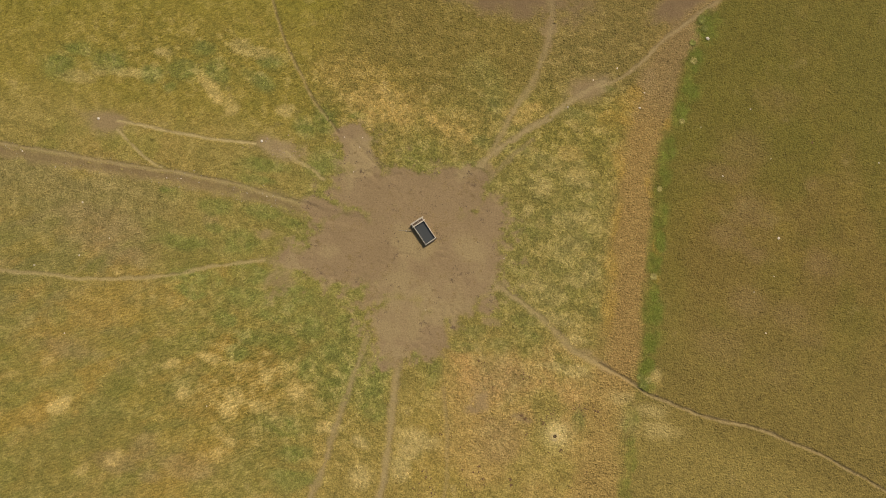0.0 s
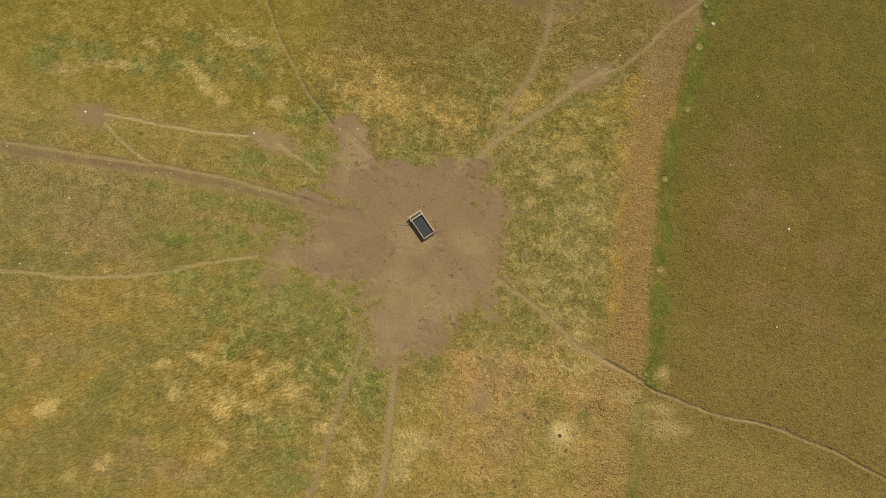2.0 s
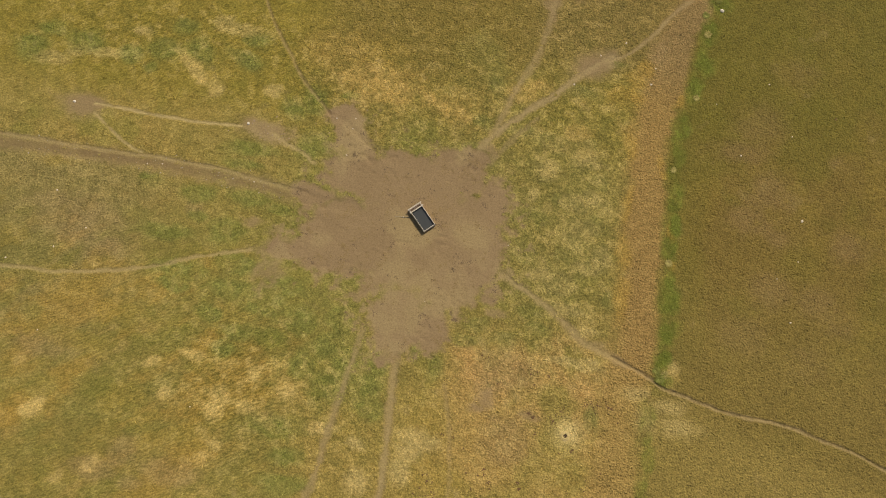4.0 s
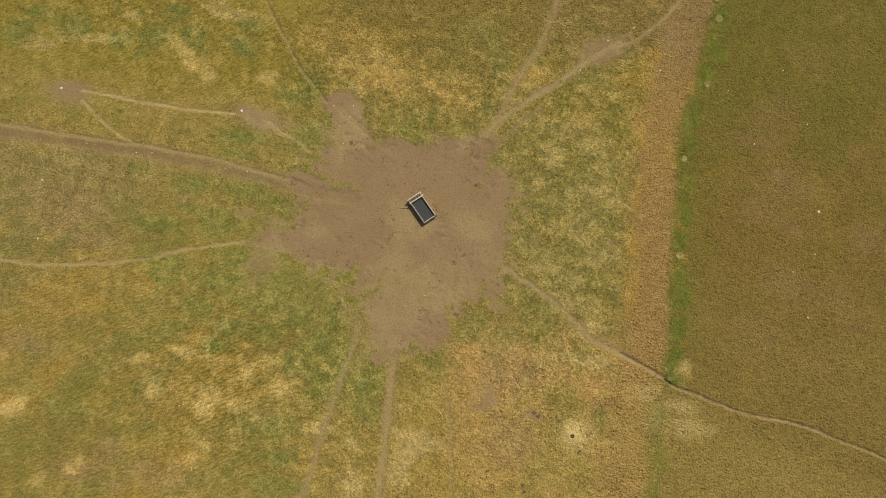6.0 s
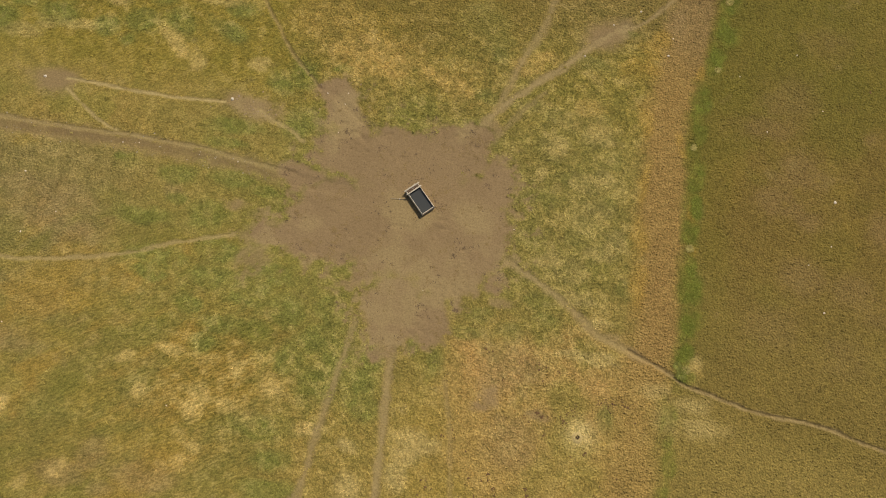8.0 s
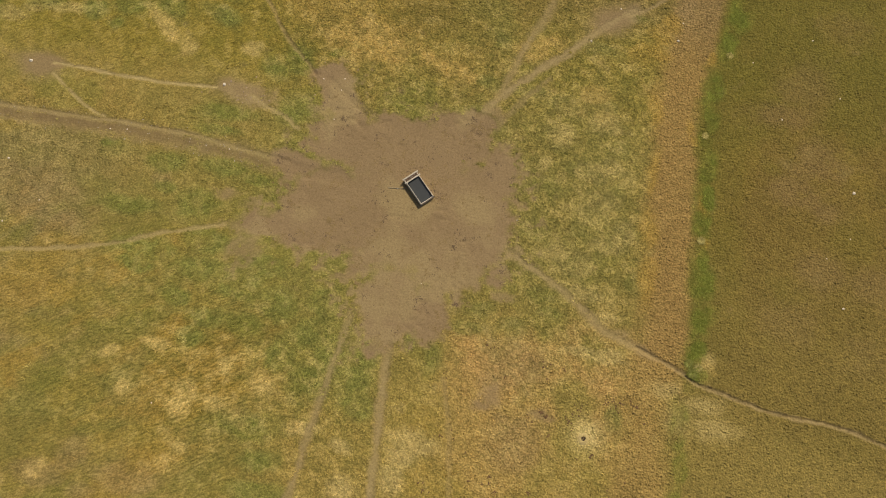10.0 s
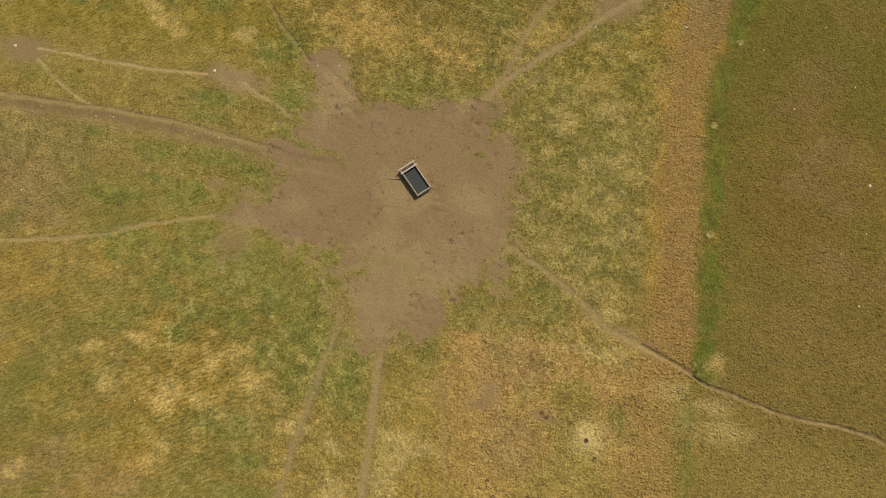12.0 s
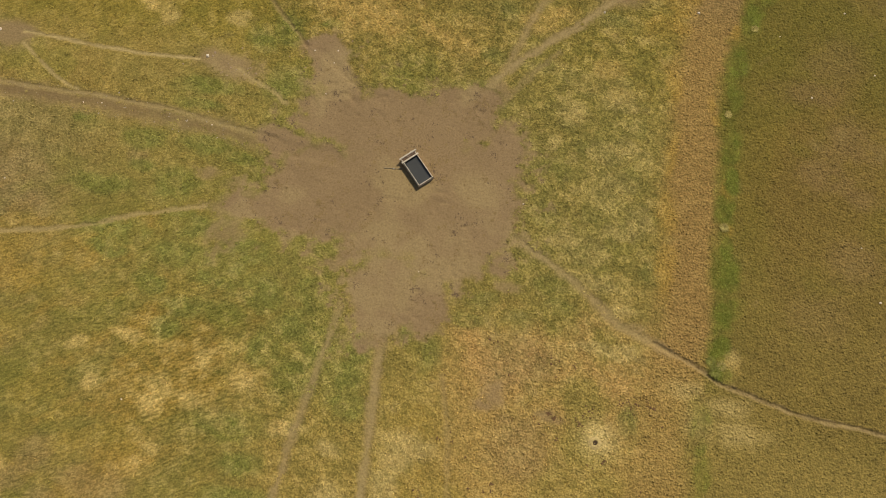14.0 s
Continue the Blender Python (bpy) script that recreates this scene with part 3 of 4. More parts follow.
    earth = mixed(n, l, ramp(n, l, scuff, 0.58, 0.66, 0.0, 0.7), earth, tinted((0.62, 0.58, 0.50)))
    earth = mixed(n, l, ramp(n, l, fine, 0.48, 0.68, 0.0, 0.45), earth, tinted((1.25, 1.24, 1.2)))
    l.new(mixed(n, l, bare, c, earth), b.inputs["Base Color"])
    soft = node(n, "ShaderNodeBump", Strength=0.9, Distance=0.20)
    l.new(tuft, soft.inputs["Height"]), l.new(ramp(n, l, bare, 0.0, 1.0, 0.62, 0.2), soft.inputs["Strength"])
    lumps = node(n, "ShaderNodeBump", Strength=0.8, Distance=0.15)
    l.new(cloud(5.6, 1.0, 0.5), lumps.inputs["Height"]), l.new(rough, lumps.inputs["Strength"]), l.new(soft.outputs["Normal"], lumps.inputs["Normal"])
    bump = node(n, "ShaderNodeBump", Strength=0.8, Distance=-0.08)
    l.new(hole, bump.inputs["Height"]), l.new(lumps.outputs["Normal"], bump.inputs["Normal"])
    l.new(bump.outputs["Normal"], b.inputs["Normal"])
    return m


def blade_material():
    m, n, l, b = material("grass_blades", 0.85)
    cover = n.new("ShaderNodeAttribute")
    cover.attribute_name = "cover"
    vary = n.new("ShaderNodeNewGeometry").outputs["Random Per Island"]
    c = mixed(n, l, ramp(n, l, vary, 0, 1, 0, 1.0), mixed(n, l, 1.0, cover.outputs["Color"], (0.82, 0.82, 0.80, 1), "MULTIPLY"),
              mixed(n, l, 1.0, cover.outputs["Color"], (1.30, 1.30, 1.34, 1), "MULTIPLY"))
    l.new(c, b.inputs["Base Color"])
    thin = n.new("ShaderNodeBsdfTranslucent")
    l.new(c, thin.inputs["Color"])
    both = n.new("ShaderNodeMixShader")
    both.inputs[0].default_value = 0.15
    l.new(b.outputs[0], both.inputs[1]), l.new(thin.outputs[0], both.inputs[2])
    l.new(both.outputs[0], n["Material Output"].inputs["Surface"])
    return m


def plain_material(name, rgb, dark, scale, rough=0.85, bump=0.4, metal=0.0):
    """A worn surface: two tones in noise at two scales, and a fine relief."""
    m, n, l, b = material(name, rough)
    b.inputs["Metallic"].default_value = metal
    place = n.new("ShaderNodeTexCoord").outputs["Object"]
    big, fine = node(n, "ShaderNodeTexNoise", Scale=scale, Detail=5.0, Roughness=0.6), node(n, "ShaderNodeTexNoise", Scale=scale * 7, Detail=4.0)
    l.new(place, big.inputs["Vector"]), l.new(place, fine.inputs["Vector"])
    c = mixed(n, l, ramp(n, l, big.outputs["Fac"], 0.35, 0.68), (*rgb, 1), (*dark, 1))
    c = mixed(n, l, ramp(n, l, fine.outputs["Fac"], 0.5, 0.8, 0, 0.5), c, (*dark, 1))
    l.new(c, b.inputs["Base Color"])
    k = node(n, "ShaderNodeBump", Strength=bump, Distance=0.02)
    l.new(fine.outputs["Fac"], k.inputs["Height"]), l.new(k.outputs["Normal"], b.inputs["Normal"])
    return m


GROUND, BLADES = ground_material(), blade_material()
STONE = plain_material("pale_limestone", (0.80, 0.70, 0.53), (0.62, 0.52, 0.38), 6)
CONCRETE = plain_material("weathered_concrete", (0.64, 0.56, 0.44), (0.44, 0.36, 0.26), 3)
LINING = plain_material("wet_dark_lining", (0.07, 0.07, 0.065), (0.04, 0.042, 0.038), 4, 0.5)
WOOD = plain_material("bleached_timber", (0.68, 0.60, 0.46), (0.44, 0.36, 0.25), 5)
STEEL = plain_material("galvanised_steel", (0.50, 0.45, 0.36), (0.30, 0.25, 0.18), 8, 0.6, 0.1, 0.3)
PIPE = plain_material("muddy_pipe", (0.30, 0.24, 0.145), (0.19, 0.15, 0.09), 6, 0.8, 0.4)
RUSTED = plain_material("rusted_sheet", (0.16, 0.10, 0.06), (0.09, 0.06, 0.04), 6, 0.8)
DUNG = plain_material("dried_dung", (0.33, 0.225, 0.095), (0.17, 0.112, 0.045), 14, 0.95, 0.9)
SCUFFED = plain_material("turned_earth", (0.19, 0.128, 0.07), (0.13, 0.085, 0.046), 9, 0.95, 0.9)
DUG_EARTH = plain_material("dark_dug_earth", (0.20, 0.115, 0.05), (0.12, 0.068, 0.03), 7, 0.95, 0.9)
CLODS = plain_material("dry_clods", (0.40, 0.29, 0.18), (0.26, 0.18, 0.11), 7, 0.95, 0.8)
GRAVEL = plain_material("pale_gravel", (0.46, 0.40, 0.31), (0.30, 0.25, 0.18), 6)
BURROW_SHADE = plain_material("burrow_soil_shade", (0.10, 0.066, 0.036), (0.06, 0.04, 0.022), 7, 0.95, 0.9)
SPOIL = plain_material("pale_spoil", (0.60, 0.46, 0.19), (0.48, 0.35, 0.14), 6, 0.95, 0.9)


def water_material():
    m, n, l, b = material("still_water", 0.06)
    b.inputs["Base Color"].default_value = (0.062, 0.063, 0.057, 1)
    b.inputs["Specular IOR Level"].default_value = 0.5
    rip = node(n, "ShaderNodeTexNoise", Scale=5.0, Detail=2.0)
    bump = node(n, "ShaderNodeBump", Strength=0.15, Distance=0.02)
    l.new(rip.outputs["Fac"], bump.inputs["Height"]), l.new(bump.outputs["Normal"], b.inputs["Normal"])
    return m


WATER = water_material()


# ---- the ground ----
def axis(lo, hi, pitch, far, finer=None, fine=0.1):
    """Even steps from lo to hi (finer past a line), then growing ones out to the far edge."""
    mid = list(np.arange(lo, hi, pitch)) if finer is None else list(np.arange(lo, finer, pitch)) + list(np.arange(finer, hi, fine))
    out, gap, v = [], pitch, mid[-1]
    while v < far:
        gap *= 1.35
        v += gap
        out.append(v)
    gap, v, back = pitch, mid[0], []
    while v > -far:
        gap *= 1.35
        v -= gap
        back.append(v)
    return np.array(back[::-1] + mid + out)


def mesh_from(name, verts, quads, mat, cover=None, fields=None, smooth=True):
    """A mesh from arrays of points and of faces with equal corners; fields are named numbers at the points."""
    me = bpy.data.meshes.new(name)
    k = quads.shape[1]
    me.vertices.add(len(verts)), me.loops.add(quads.size), me.polygons.add(len(quads))
    me.vertices.foreach_set("co", verts.astype(np.float32).ravel())
    me.loops.foreach_set("vertex_index", quads.astype(np.int32).ravel())
    me.polygons.foreach_set("loop_start", np.arange(0, quads.size, k, dtype=np.int32))
    me.polygons.foreach_set("use_smooth", np.full(len(quads), smooth))
    me.update(calc_edges=True)
    if cover is not None:
        a = me.color_attributes.new("cover", "FLOAT_COLOR", "POINT")
        a.data.foreach_set("color", np.concatenate([cover, np.ones((len(cover), 1))], 1).astype(np.float32).ravel())
    for key, values in (fields or {}).items():
        me.attributes.new(key, "FLOAT", "POINT").data.foreach_set("value", values.astype(np.float32))
    me.materials.append(mat)
    return me


XS, YS = axis(-55, 53, 0.16, 2500, 17.5, 0.105), axis(-41, 37, 0.115, 2500)
GX, GY = np.meshgrid(XS, YS, indexing="ij")
P = plan(GX, GY)
FLAT = 1 - step(60, 140, np.hypot(GX, GY))
GZ = P["h"] * FLAT
GV = np.stack([GX, GY, GZ], -1).reshape(-1, 3)
NX, NY = GX.shape
GI = np.arange(NX * NY).reshape(NX, NY)
GQ = np.stack([GI[:-1, :-1], GI[1:, :-1], GI[1:, 1:], GI[:-1, 1:]], -1)
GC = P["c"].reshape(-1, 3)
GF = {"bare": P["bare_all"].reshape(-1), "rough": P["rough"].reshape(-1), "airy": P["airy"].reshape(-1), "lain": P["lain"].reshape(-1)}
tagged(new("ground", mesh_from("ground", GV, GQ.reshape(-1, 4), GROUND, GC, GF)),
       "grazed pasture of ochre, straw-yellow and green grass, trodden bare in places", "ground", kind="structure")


def lay(name, mask, label, category, lift=0.008):
    """A piece of the setting that lies on the ground where the mask holds, on the ground's own relief."""
    cells = mask[:-1, :-1] & mask[1:, :-1] & mask[1:, 1:] & mask[:-1, 1:]
    q = GQ[cells]
    used, back = np.unique(q, return_inverse=True)
    if len(used) == 0:
        return
    v = GV[used] + (0, 0, lift)
    tagged(new(name, mesh_from(name, v, back.reshape(-1, 4), GROUND, GC[used], {k: f[used] for k, f in GF.items()})), label, category, kind="structure")


INNER = (GX > -60) & (GX < 58) & (GY > -46) & (GY < 42)
TAKEN = np.zeros(GX.shape, bool)
PATHS = {"cart_track": "broad brown cart track of trodden earth and gravel in the grass", "pasture_path": "narrow pale cattle path through yellow grass",
         "faint_path": "faint pale path trodden in the yellow grass", "short_path": "short trodden earth path from a bare patch",
         "north_west_path": "narrow sunken earth path through the grass", "north_path": "faint brown path through rough tussock grass",
         "north_east_path": "winding narrow path of pale trodden earth", "entry_path": "half-overgrown path of dusty earth and short grass", "parallel_path": "faint narrow path beside a wider one",
         "faint_east_path": "faint trodden path across mottled grass",
         "east_path": "narrow sunken earth path across the rough field", "south_path": "straight pale earth path through green and yellow grass",
         "south_west_path": "faint grey-green path worn through the grass", "grey_path": "barely visible grey path through ochre grass",
         "west_path": "thin pale path curving through dry grass"}
for key, label in PATHS.items():
    pts, half, much, depth = TRAILS[key]
    d = np.full(GX.shape, 99.0)
    d[INNER], _ = from_line(GX[INNER], GY[INNER], pts)
    mask = INNER & (d < half * 1.25) & (P["trod"] > 0.35 * much) & (P["bare"] < 0.5) & ~TAKEN
    lay("path", mask, label, "path", 0.012)
    TAKEN |= mask
def spread(mask, x, y):
    """The part of a mask that hangs together with the point x, y."""
    got = mask & (np.hypot(GX - x, GY - y) < 3)
    for _ in range(400):
        more = got.copy()
        more[1:] |= got[:-1]
        more[:-1] |= got[1:]
        more[:, 1:] |= got[:, :-1]
        more[:, :-1] |= got[:, 1:]
        more &= mask
        if (more == got).all():
            break
        got = more
    return got


lay("bare_earth", spread(INNER & (P["bare"] > 0.5) & (P["tread"] > 0.42), -1.2, -2.9), "dusty grey-brown bare earth trampled round the water trough", "bare earth")
lay("grass_strip", INNER & (P["strip"] > 0.4) & ~TAKEN, "strip of rank green grass along the edge of the rough field", "grass strip")
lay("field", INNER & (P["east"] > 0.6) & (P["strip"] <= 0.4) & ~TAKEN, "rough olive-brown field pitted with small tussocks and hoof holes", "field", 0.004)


# ---- grass as stuff ----
rng = np.random.RandomState(7)


def tufts(name, count, keep, size, blades, lean, label, category="grass", box=(-55, 53, -41, 36), tint=(1, 1, 1), broad=0.2, lay_spread=0.9):
    """One object of many small tufts, each of a few bent blades, kept with the chance that keep(plan) gives."""
    x, y = rng.uniform(box[0], box[1], count), rng.uniform(box[2], box[3], count)
    p = plan(x, y)
    ok = rng.rand(count) < keep(p)
    x, y, z, c = x[ok], y[ok], p["h"][ok], p["grass"][ok] * np.array(tint)
    n = len(x)
    s = size * rng.uniform(0.55, 1.35, n)
    c = c * rng.uniform(0.78, 1.25, n)[:, None]
    verts, cols = [], []
    lay_of = radians(30) + (2.4 - 1.8 * p["lain"][ok]) * (fnoise(x, y, 5, 401) - 0.5)
    for k in range(blades):
        a = lay_of + rng.normal(0, lay_spread, n) + math.pi * rng.randint(0, 2, n)
        lie = radians(lean) * rng.uniform(0.8, 1.12, n)
        length, wide = s * rng.uniform(0.7, 1.2, n), s * broad * rng.uniform(0.7, 1.3, n)
        dx, dy = np.cos(a), np.sin(a)
        bx, by = x + 0.15 * s * dx, y + 0.15 * s * dy
        reach, up = length * np.sin(lie), length * np.cos(lie)
        root = np.stack([bx, by, z + 0.005], -1)
        across = np.stack([-dy * wide, dx * wide, np.zeros(n)], -1)
        tip = np.stack([bx + dx * reach, by + dy * reach, z + up], -1)
        verts += [np.stack([root - across, root + across, tip], 1)]
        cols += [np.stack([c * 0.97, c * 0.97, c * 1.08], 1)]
    v, q = np.stack(verts, 1).reshape(-1, 3), np.stack(cols, 1).reshape(-1, 3)
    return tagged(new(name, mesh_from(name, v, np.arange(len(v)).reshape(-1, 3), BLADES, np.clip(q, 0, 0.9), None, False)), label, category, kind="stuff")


tufts("green_grass", 90000, lambda p: 0.9 * p["green"] * (1 - p["bare_all"]) ** 2, 0.22, 6, 80, "tufts of short green grass on the pasture", broad=0.2)
tufts("straw_grass", 90000, lambda p: (0.12 + 0.88 * p["straw"]) * (1 - 0.5 * p["green"]) * (1 - p["east"]) * (1 - p["rust"]) * (1 - p["bare_all"]) ** 2 * (1 - 0.55 * p["lain"]) * 0.7,
      0.25, 5, 80, "dry straw-coloured grass tufts over the pasture", tint=(1.04, 1.04, 1.03), broad=0.2)
tufts("field_stubble", 50000, lambda p: 0.5 * np.clip(p["east"] + p["rust"] + p["north"], 0, 1) * (1 - p["bare_all"]) ** 2 * (1 - p["strip"]), 0.15, 5, 72,
      "low brown-olive tussock grass on the rough field", lay_spread=3.0)
tufts("straw_wisps", 80000, lambda p: (0.1 + 0.9 * p["straw"]) * p["airy"] ** 2 * (1 - p["lain"]) * (1 - p["bare_all"]) ** 2 * 0.45,
      0.30, 4, 80, "long bleached wisps of dead grass over the sward", tint=(1.15, 1.14, 1.1), broad=0.06)
tufts("standing_grass", 90000, lambda p: 0.5 * (1 - p["east"]) * (1 - p["rust"]) * (1 - p["north"]) * (1 - p["bare_all"]) ** 2 * (1 - 0.5 * p["green"]) * (1 - 0.8 * p["lain"]), 0.17, 5, 50,
      "short dry grass standing in the pasture", box=(-55, 20, -41, 30), tint=(1.1, 1.1, 1.08), broad=0.12)
tufts("rank_grass", 70000, lambda p: 0.7 * p["strip"] ** 2 * (1 - p["trod"]), 0.2, 6, 77, "tall rank green grass in the field-edge strip", box=(18, 34, -41, 36), lay_spread=3.0)


# ---- things ----
def height_at(x, y):
    return float(plan(np.array([float(x)]), np.array([float(y)]))["h"][0])


def part(name, bm, mat, parent=None, label=""):
    me = bpy.data.meshes.new(name)
    bm.to_mesh(me)
    bm.free()
    me.materials.append(mat)
    ob = new(name, me)
    ob.parent = parent
    return tagged(ob, label)


def box(bm, size, at=(0, 0, 0), bevel=0.012, turn=0):
    m = pose(*at, 0, 0, turn) @ Matrix.Diagonal((*size, 1))
    made = bmesh.ops.create_cube(bm, size=1, matrix=m)["verts"]
    edges = list({e for v in made for e in v.link_edges})
    bmesh.ops.bevel(bm, geom=edges, offset=bevel, segments=2, affect="EDGES", profile=0.6)


def tube(bm, a, b, r, sides=12):
    a, b = Vector(a), Vector(b)
    m = Matrix.Translation((a + b) / 2) @ (b - a).to_track_quat("Z", "Y").to_matrix().to_4x4()
    bmesh.ops.create_cone(bm, cap_ends=True, segments=sides, radius1=r, radius2=r, depth=(b - a).length, matrix=m)


def water_trough():
    """Long axis along local x; the valve end at negative x."""
    ob = new("water_trough")
    ln, wd, hi, wall = 2.70, 1.34, 0.50, 0.08
    for sy in (-1, 1):
        bm = bmesh.new()
        box(bm, (ln, wall, hi), (0, sy * (wd - wall) / 2, hi / 2), 0.02)
        part("side_wall", bm, CONCRETE, ob)
    for sx, w in ((-1, 0.14), (1, 0.08)):
        bm = bmesh.new()
        box(bm, (w, wd - 2 * wall - 0.006, hi - 0.01), (sx * (ln - w) / 2, 0, hi / 2 - 0.005), 0.02)
        part("end_wall", bm, CONCRETE, ob)
    bm = bmesh.new()
    box(bm, (ln - 0.25, wd - 2 * wall - 0.006, 0.10), (0.02, 0, 0.06), 0.01)
    part("floor_slab", bm, LINING, ob)
    for sy in (-1, 1):
        bm = bmesh.new()
        box(bm, (ln - 0.27, 0.008, hi - 0.14), (0.02, sy * (wd / 2 - wall - 0.008), hi / 2 + 0.03), 0.002)
        part("lining", bm, LINING, ob, "dark wet lining")
    bm = bmesh.new()
    bmesh.ops.create_grid(bm, x_segments=24, y_segments=12, size=0.5, matrix=pose(0.02, 0, hi - 0.15) @ Matrix.Diagonal((ln - 0.26, wd - 2 * wall - 0.024, 1, 1)))
    part("water", bm, WATER, ob, "dark murky still water")
    # two timber beams over the valve end, and the pipe between them
    for x in (-ln / 2 + 0.06, -ln / 2 + 0.42):
        bm = bmesh.new()
        box(bm, (0.12, wd + 0.22, 0.09), (x, 0, hi + 0.05), 0.015)
        part("cross_beam", bm, WOOD, ob, "bleached timber cross beam")
    bm = bmesh.new()
    box(bm, (0.20, wd - 0.2, 0.03), (-ln / 2 + 0.24, 0, hi + 0.02), 0.006)
    cover = part("valve_cover", bm, RUSTED, ob, "rust-brown metal valve cover")
    bm = bmesh.new()
    tube(bm, (-ln / 2 + 0.24, -0.12, hi + 0.05), (-ln / 2 + 0.24, 0.12, hi + 0.05), 0.014)
    part("handle", bm, STEEL, cover)
    bm = bmesh.new()
    tube(bm, (-ln / 2 - 0.05, 0.35, -0.02), (-ln / 2 - 0.05, 0.35, hi + 0.04), 0.025)
    tube(bm, (-ln / 2 - 0.05, 0.35, hi + 0.02), (-ln / 2 + 0.20, 0.35, hi + 0.06), 0.02)
    part("supply_pipe", bm, STEEL, ob, "galvanised supply pipe")
    for sy in (-1, 1):
        bm = bmesh.new()
        tube(bm, (-ln / 2 + 0.5, sy * (wd / 2 - 0.05), hi + 0.03), (ln / 2 - 0.02, sy * (wd / 2 - 0.05), hi + 0.03), 0.035)
        part("side_rail", bm, WOOD, ob, "pale timber rim rail")
    ob.matrix_basis = pose(-1.24, -2.86, height_at(-1.24, -2.86) - 0.05, 0, 0, -46.5)
    return tagged(ob, "concrete water trough with pale rims, timber beams and dark water", "water trough")


water_trough()


def feed_pipe(points, radius):
    """A bent pipe that lies half sunk in the earth, with a coupling on it."""
    ob = new("feed_pipe")
    way = line([(x, y) for x, y in points], 5)
    spots = [Vector((p[0], p[1], height_at(*p) + 0.3 * radius)) for p in way]
    bm = bmesh.new()
    rings = []
    for k, p in enumerate(spots):
        d = (spots[min(k + 1, len(spots) - 1)] - spots[max(k - 1, 0)]).normalized()
        side = d.cross(Vector((0, 0, 1))).normalized()
        up = side.cross(d)
        rings.append([bm.verts.new(p + radius * (math.cos(a) * side + math.sin(a) * up)) for a in (2 * math.pi * i / 10 for i in range(10))])
    for a, b in zip(rings[:-1], rings[1:]):
        for i in range(10):
            bm.faces.new((a[i], a[(i + 1) % 10], b[(i + 1) % 10], b[i]))
    bm.faces.new(rings[0]), bm.faces.new(rings[-1][::-1])
    bmesh.ops.recalc_face_normals(bm, faces=bm.faces)
    part("pipe", bm, PIPE, ob)
    bm = bmesh.new()
    mid = len(spots) // 2
    tube(bm, spots[mid], spots[mid + 1], 1.5 * radius)
    part("coupling", bm, STEEL, ob, "galvanised coupling")
    return tagged(ob, "muddy dark feed pipe half sunk in the earth beside the trough", "pipe")


feed_pipe([(-3.85, -3.18), (-3.4, -3.12), (-2.9, -3.08), (-2.35, -2.98)], 0.045)


def rock_mesh(name, seed, mat, flat=0.6, rough=0.35, detail=2, lobes=1.1):
    bm = bmesh.new()
    bmesh.ops.create_icosphere(bm, subdivisions=detail, radius=1)
    for v in bm.verts:
        k = 1 + rough * noise.fractal(v.co * lobes + Vector((seed * 3.7, seed, 0)), 1.0, 2.0, 3)
        v.co = Vector((v.co.x * k, v.co.y * k * 0.8, max(v.co.z * k * flat, -0.35 * flat)))
    me = bpy.data.meshes.new(name)
    bm.to_mesh(me)
    bm.free()
    me.materials.append(mat)
    return me


def drop(name, me, x, y, r, turn, label, category, group, sink=0.03):
    ob = new(name, me)
    ob.matrix_basis = pose(x, y, height_at(x, y) + 0.3 * r * 0.6 - sink, 0, 0, turn) @ Matrix.Diagonal((r, r, r, 1))
    return tagged(ob, label, category, group)


ROCKS = [rock_mesh("stone", s, STONE) for s in range(4)]
STONES_WEST = [(-37.7, 3.2, 0.24), (-20.0, 3.8, 0.24), (-37.0, -6.0, 0.16), (-44.7, -1.7, 0.14), (-29.0, -1.9, 0.13), (-27.5, -1.7, 0.12), (-18.2, -2.0, 0.13),
               (-40.2, -13.3, 0.14), (-35.9, -11.5, 0.14), (-11.4, 5.8, 0.13), (-35.3, -19.5, 0.13), (-19.5, -24.1, 0.11), (-33.3, -9.2, 0.12)]
STONES_EAST = [(11.7, 13.3, 0.17), (19.4, 14.6, 0.19), (35.6, 2.9, 0.22), (25.8, 23.9, 0.34), (16.4, 18.7, 0.18), (14.0, 16.9, 0.15), (31.3, 16.6, 0.14), (29.1, 8.6, 0.15),
               (35.2, -7.2, 0.16), (34.0, 11.4, 0.13), (45.5, 13.0, 0.14), (26.2, 13.6, 0.11), (19.7, 16.4, 0.12), (33.6, -3.2, 0.11), (35.5, -1.2, 0.12), (7.5, -4.2, 0.10), (-9.5, 6.1, 0.12),
               (-9.7, 2.2, 0.11), (-9.6, 5.0, 0.11), (0.4, -10.9, 0.09)]
for k, (x, y, r) in enumerate(STONES_WEST + STONES_EAST):
    drop("stone", ROCKS[k % 4], x, y, 0.68 * r, 77 * k, "pale limestone boulder lying on the grass" if r > 0.2 else "small pale stone lying on the ground", "stone", "pale stones on the pasture")

PATS = [rock_mesh("dung_pat", 20 + s, DUNG, 0.10, 1.1, 3, 1.7) for s in range(5)]
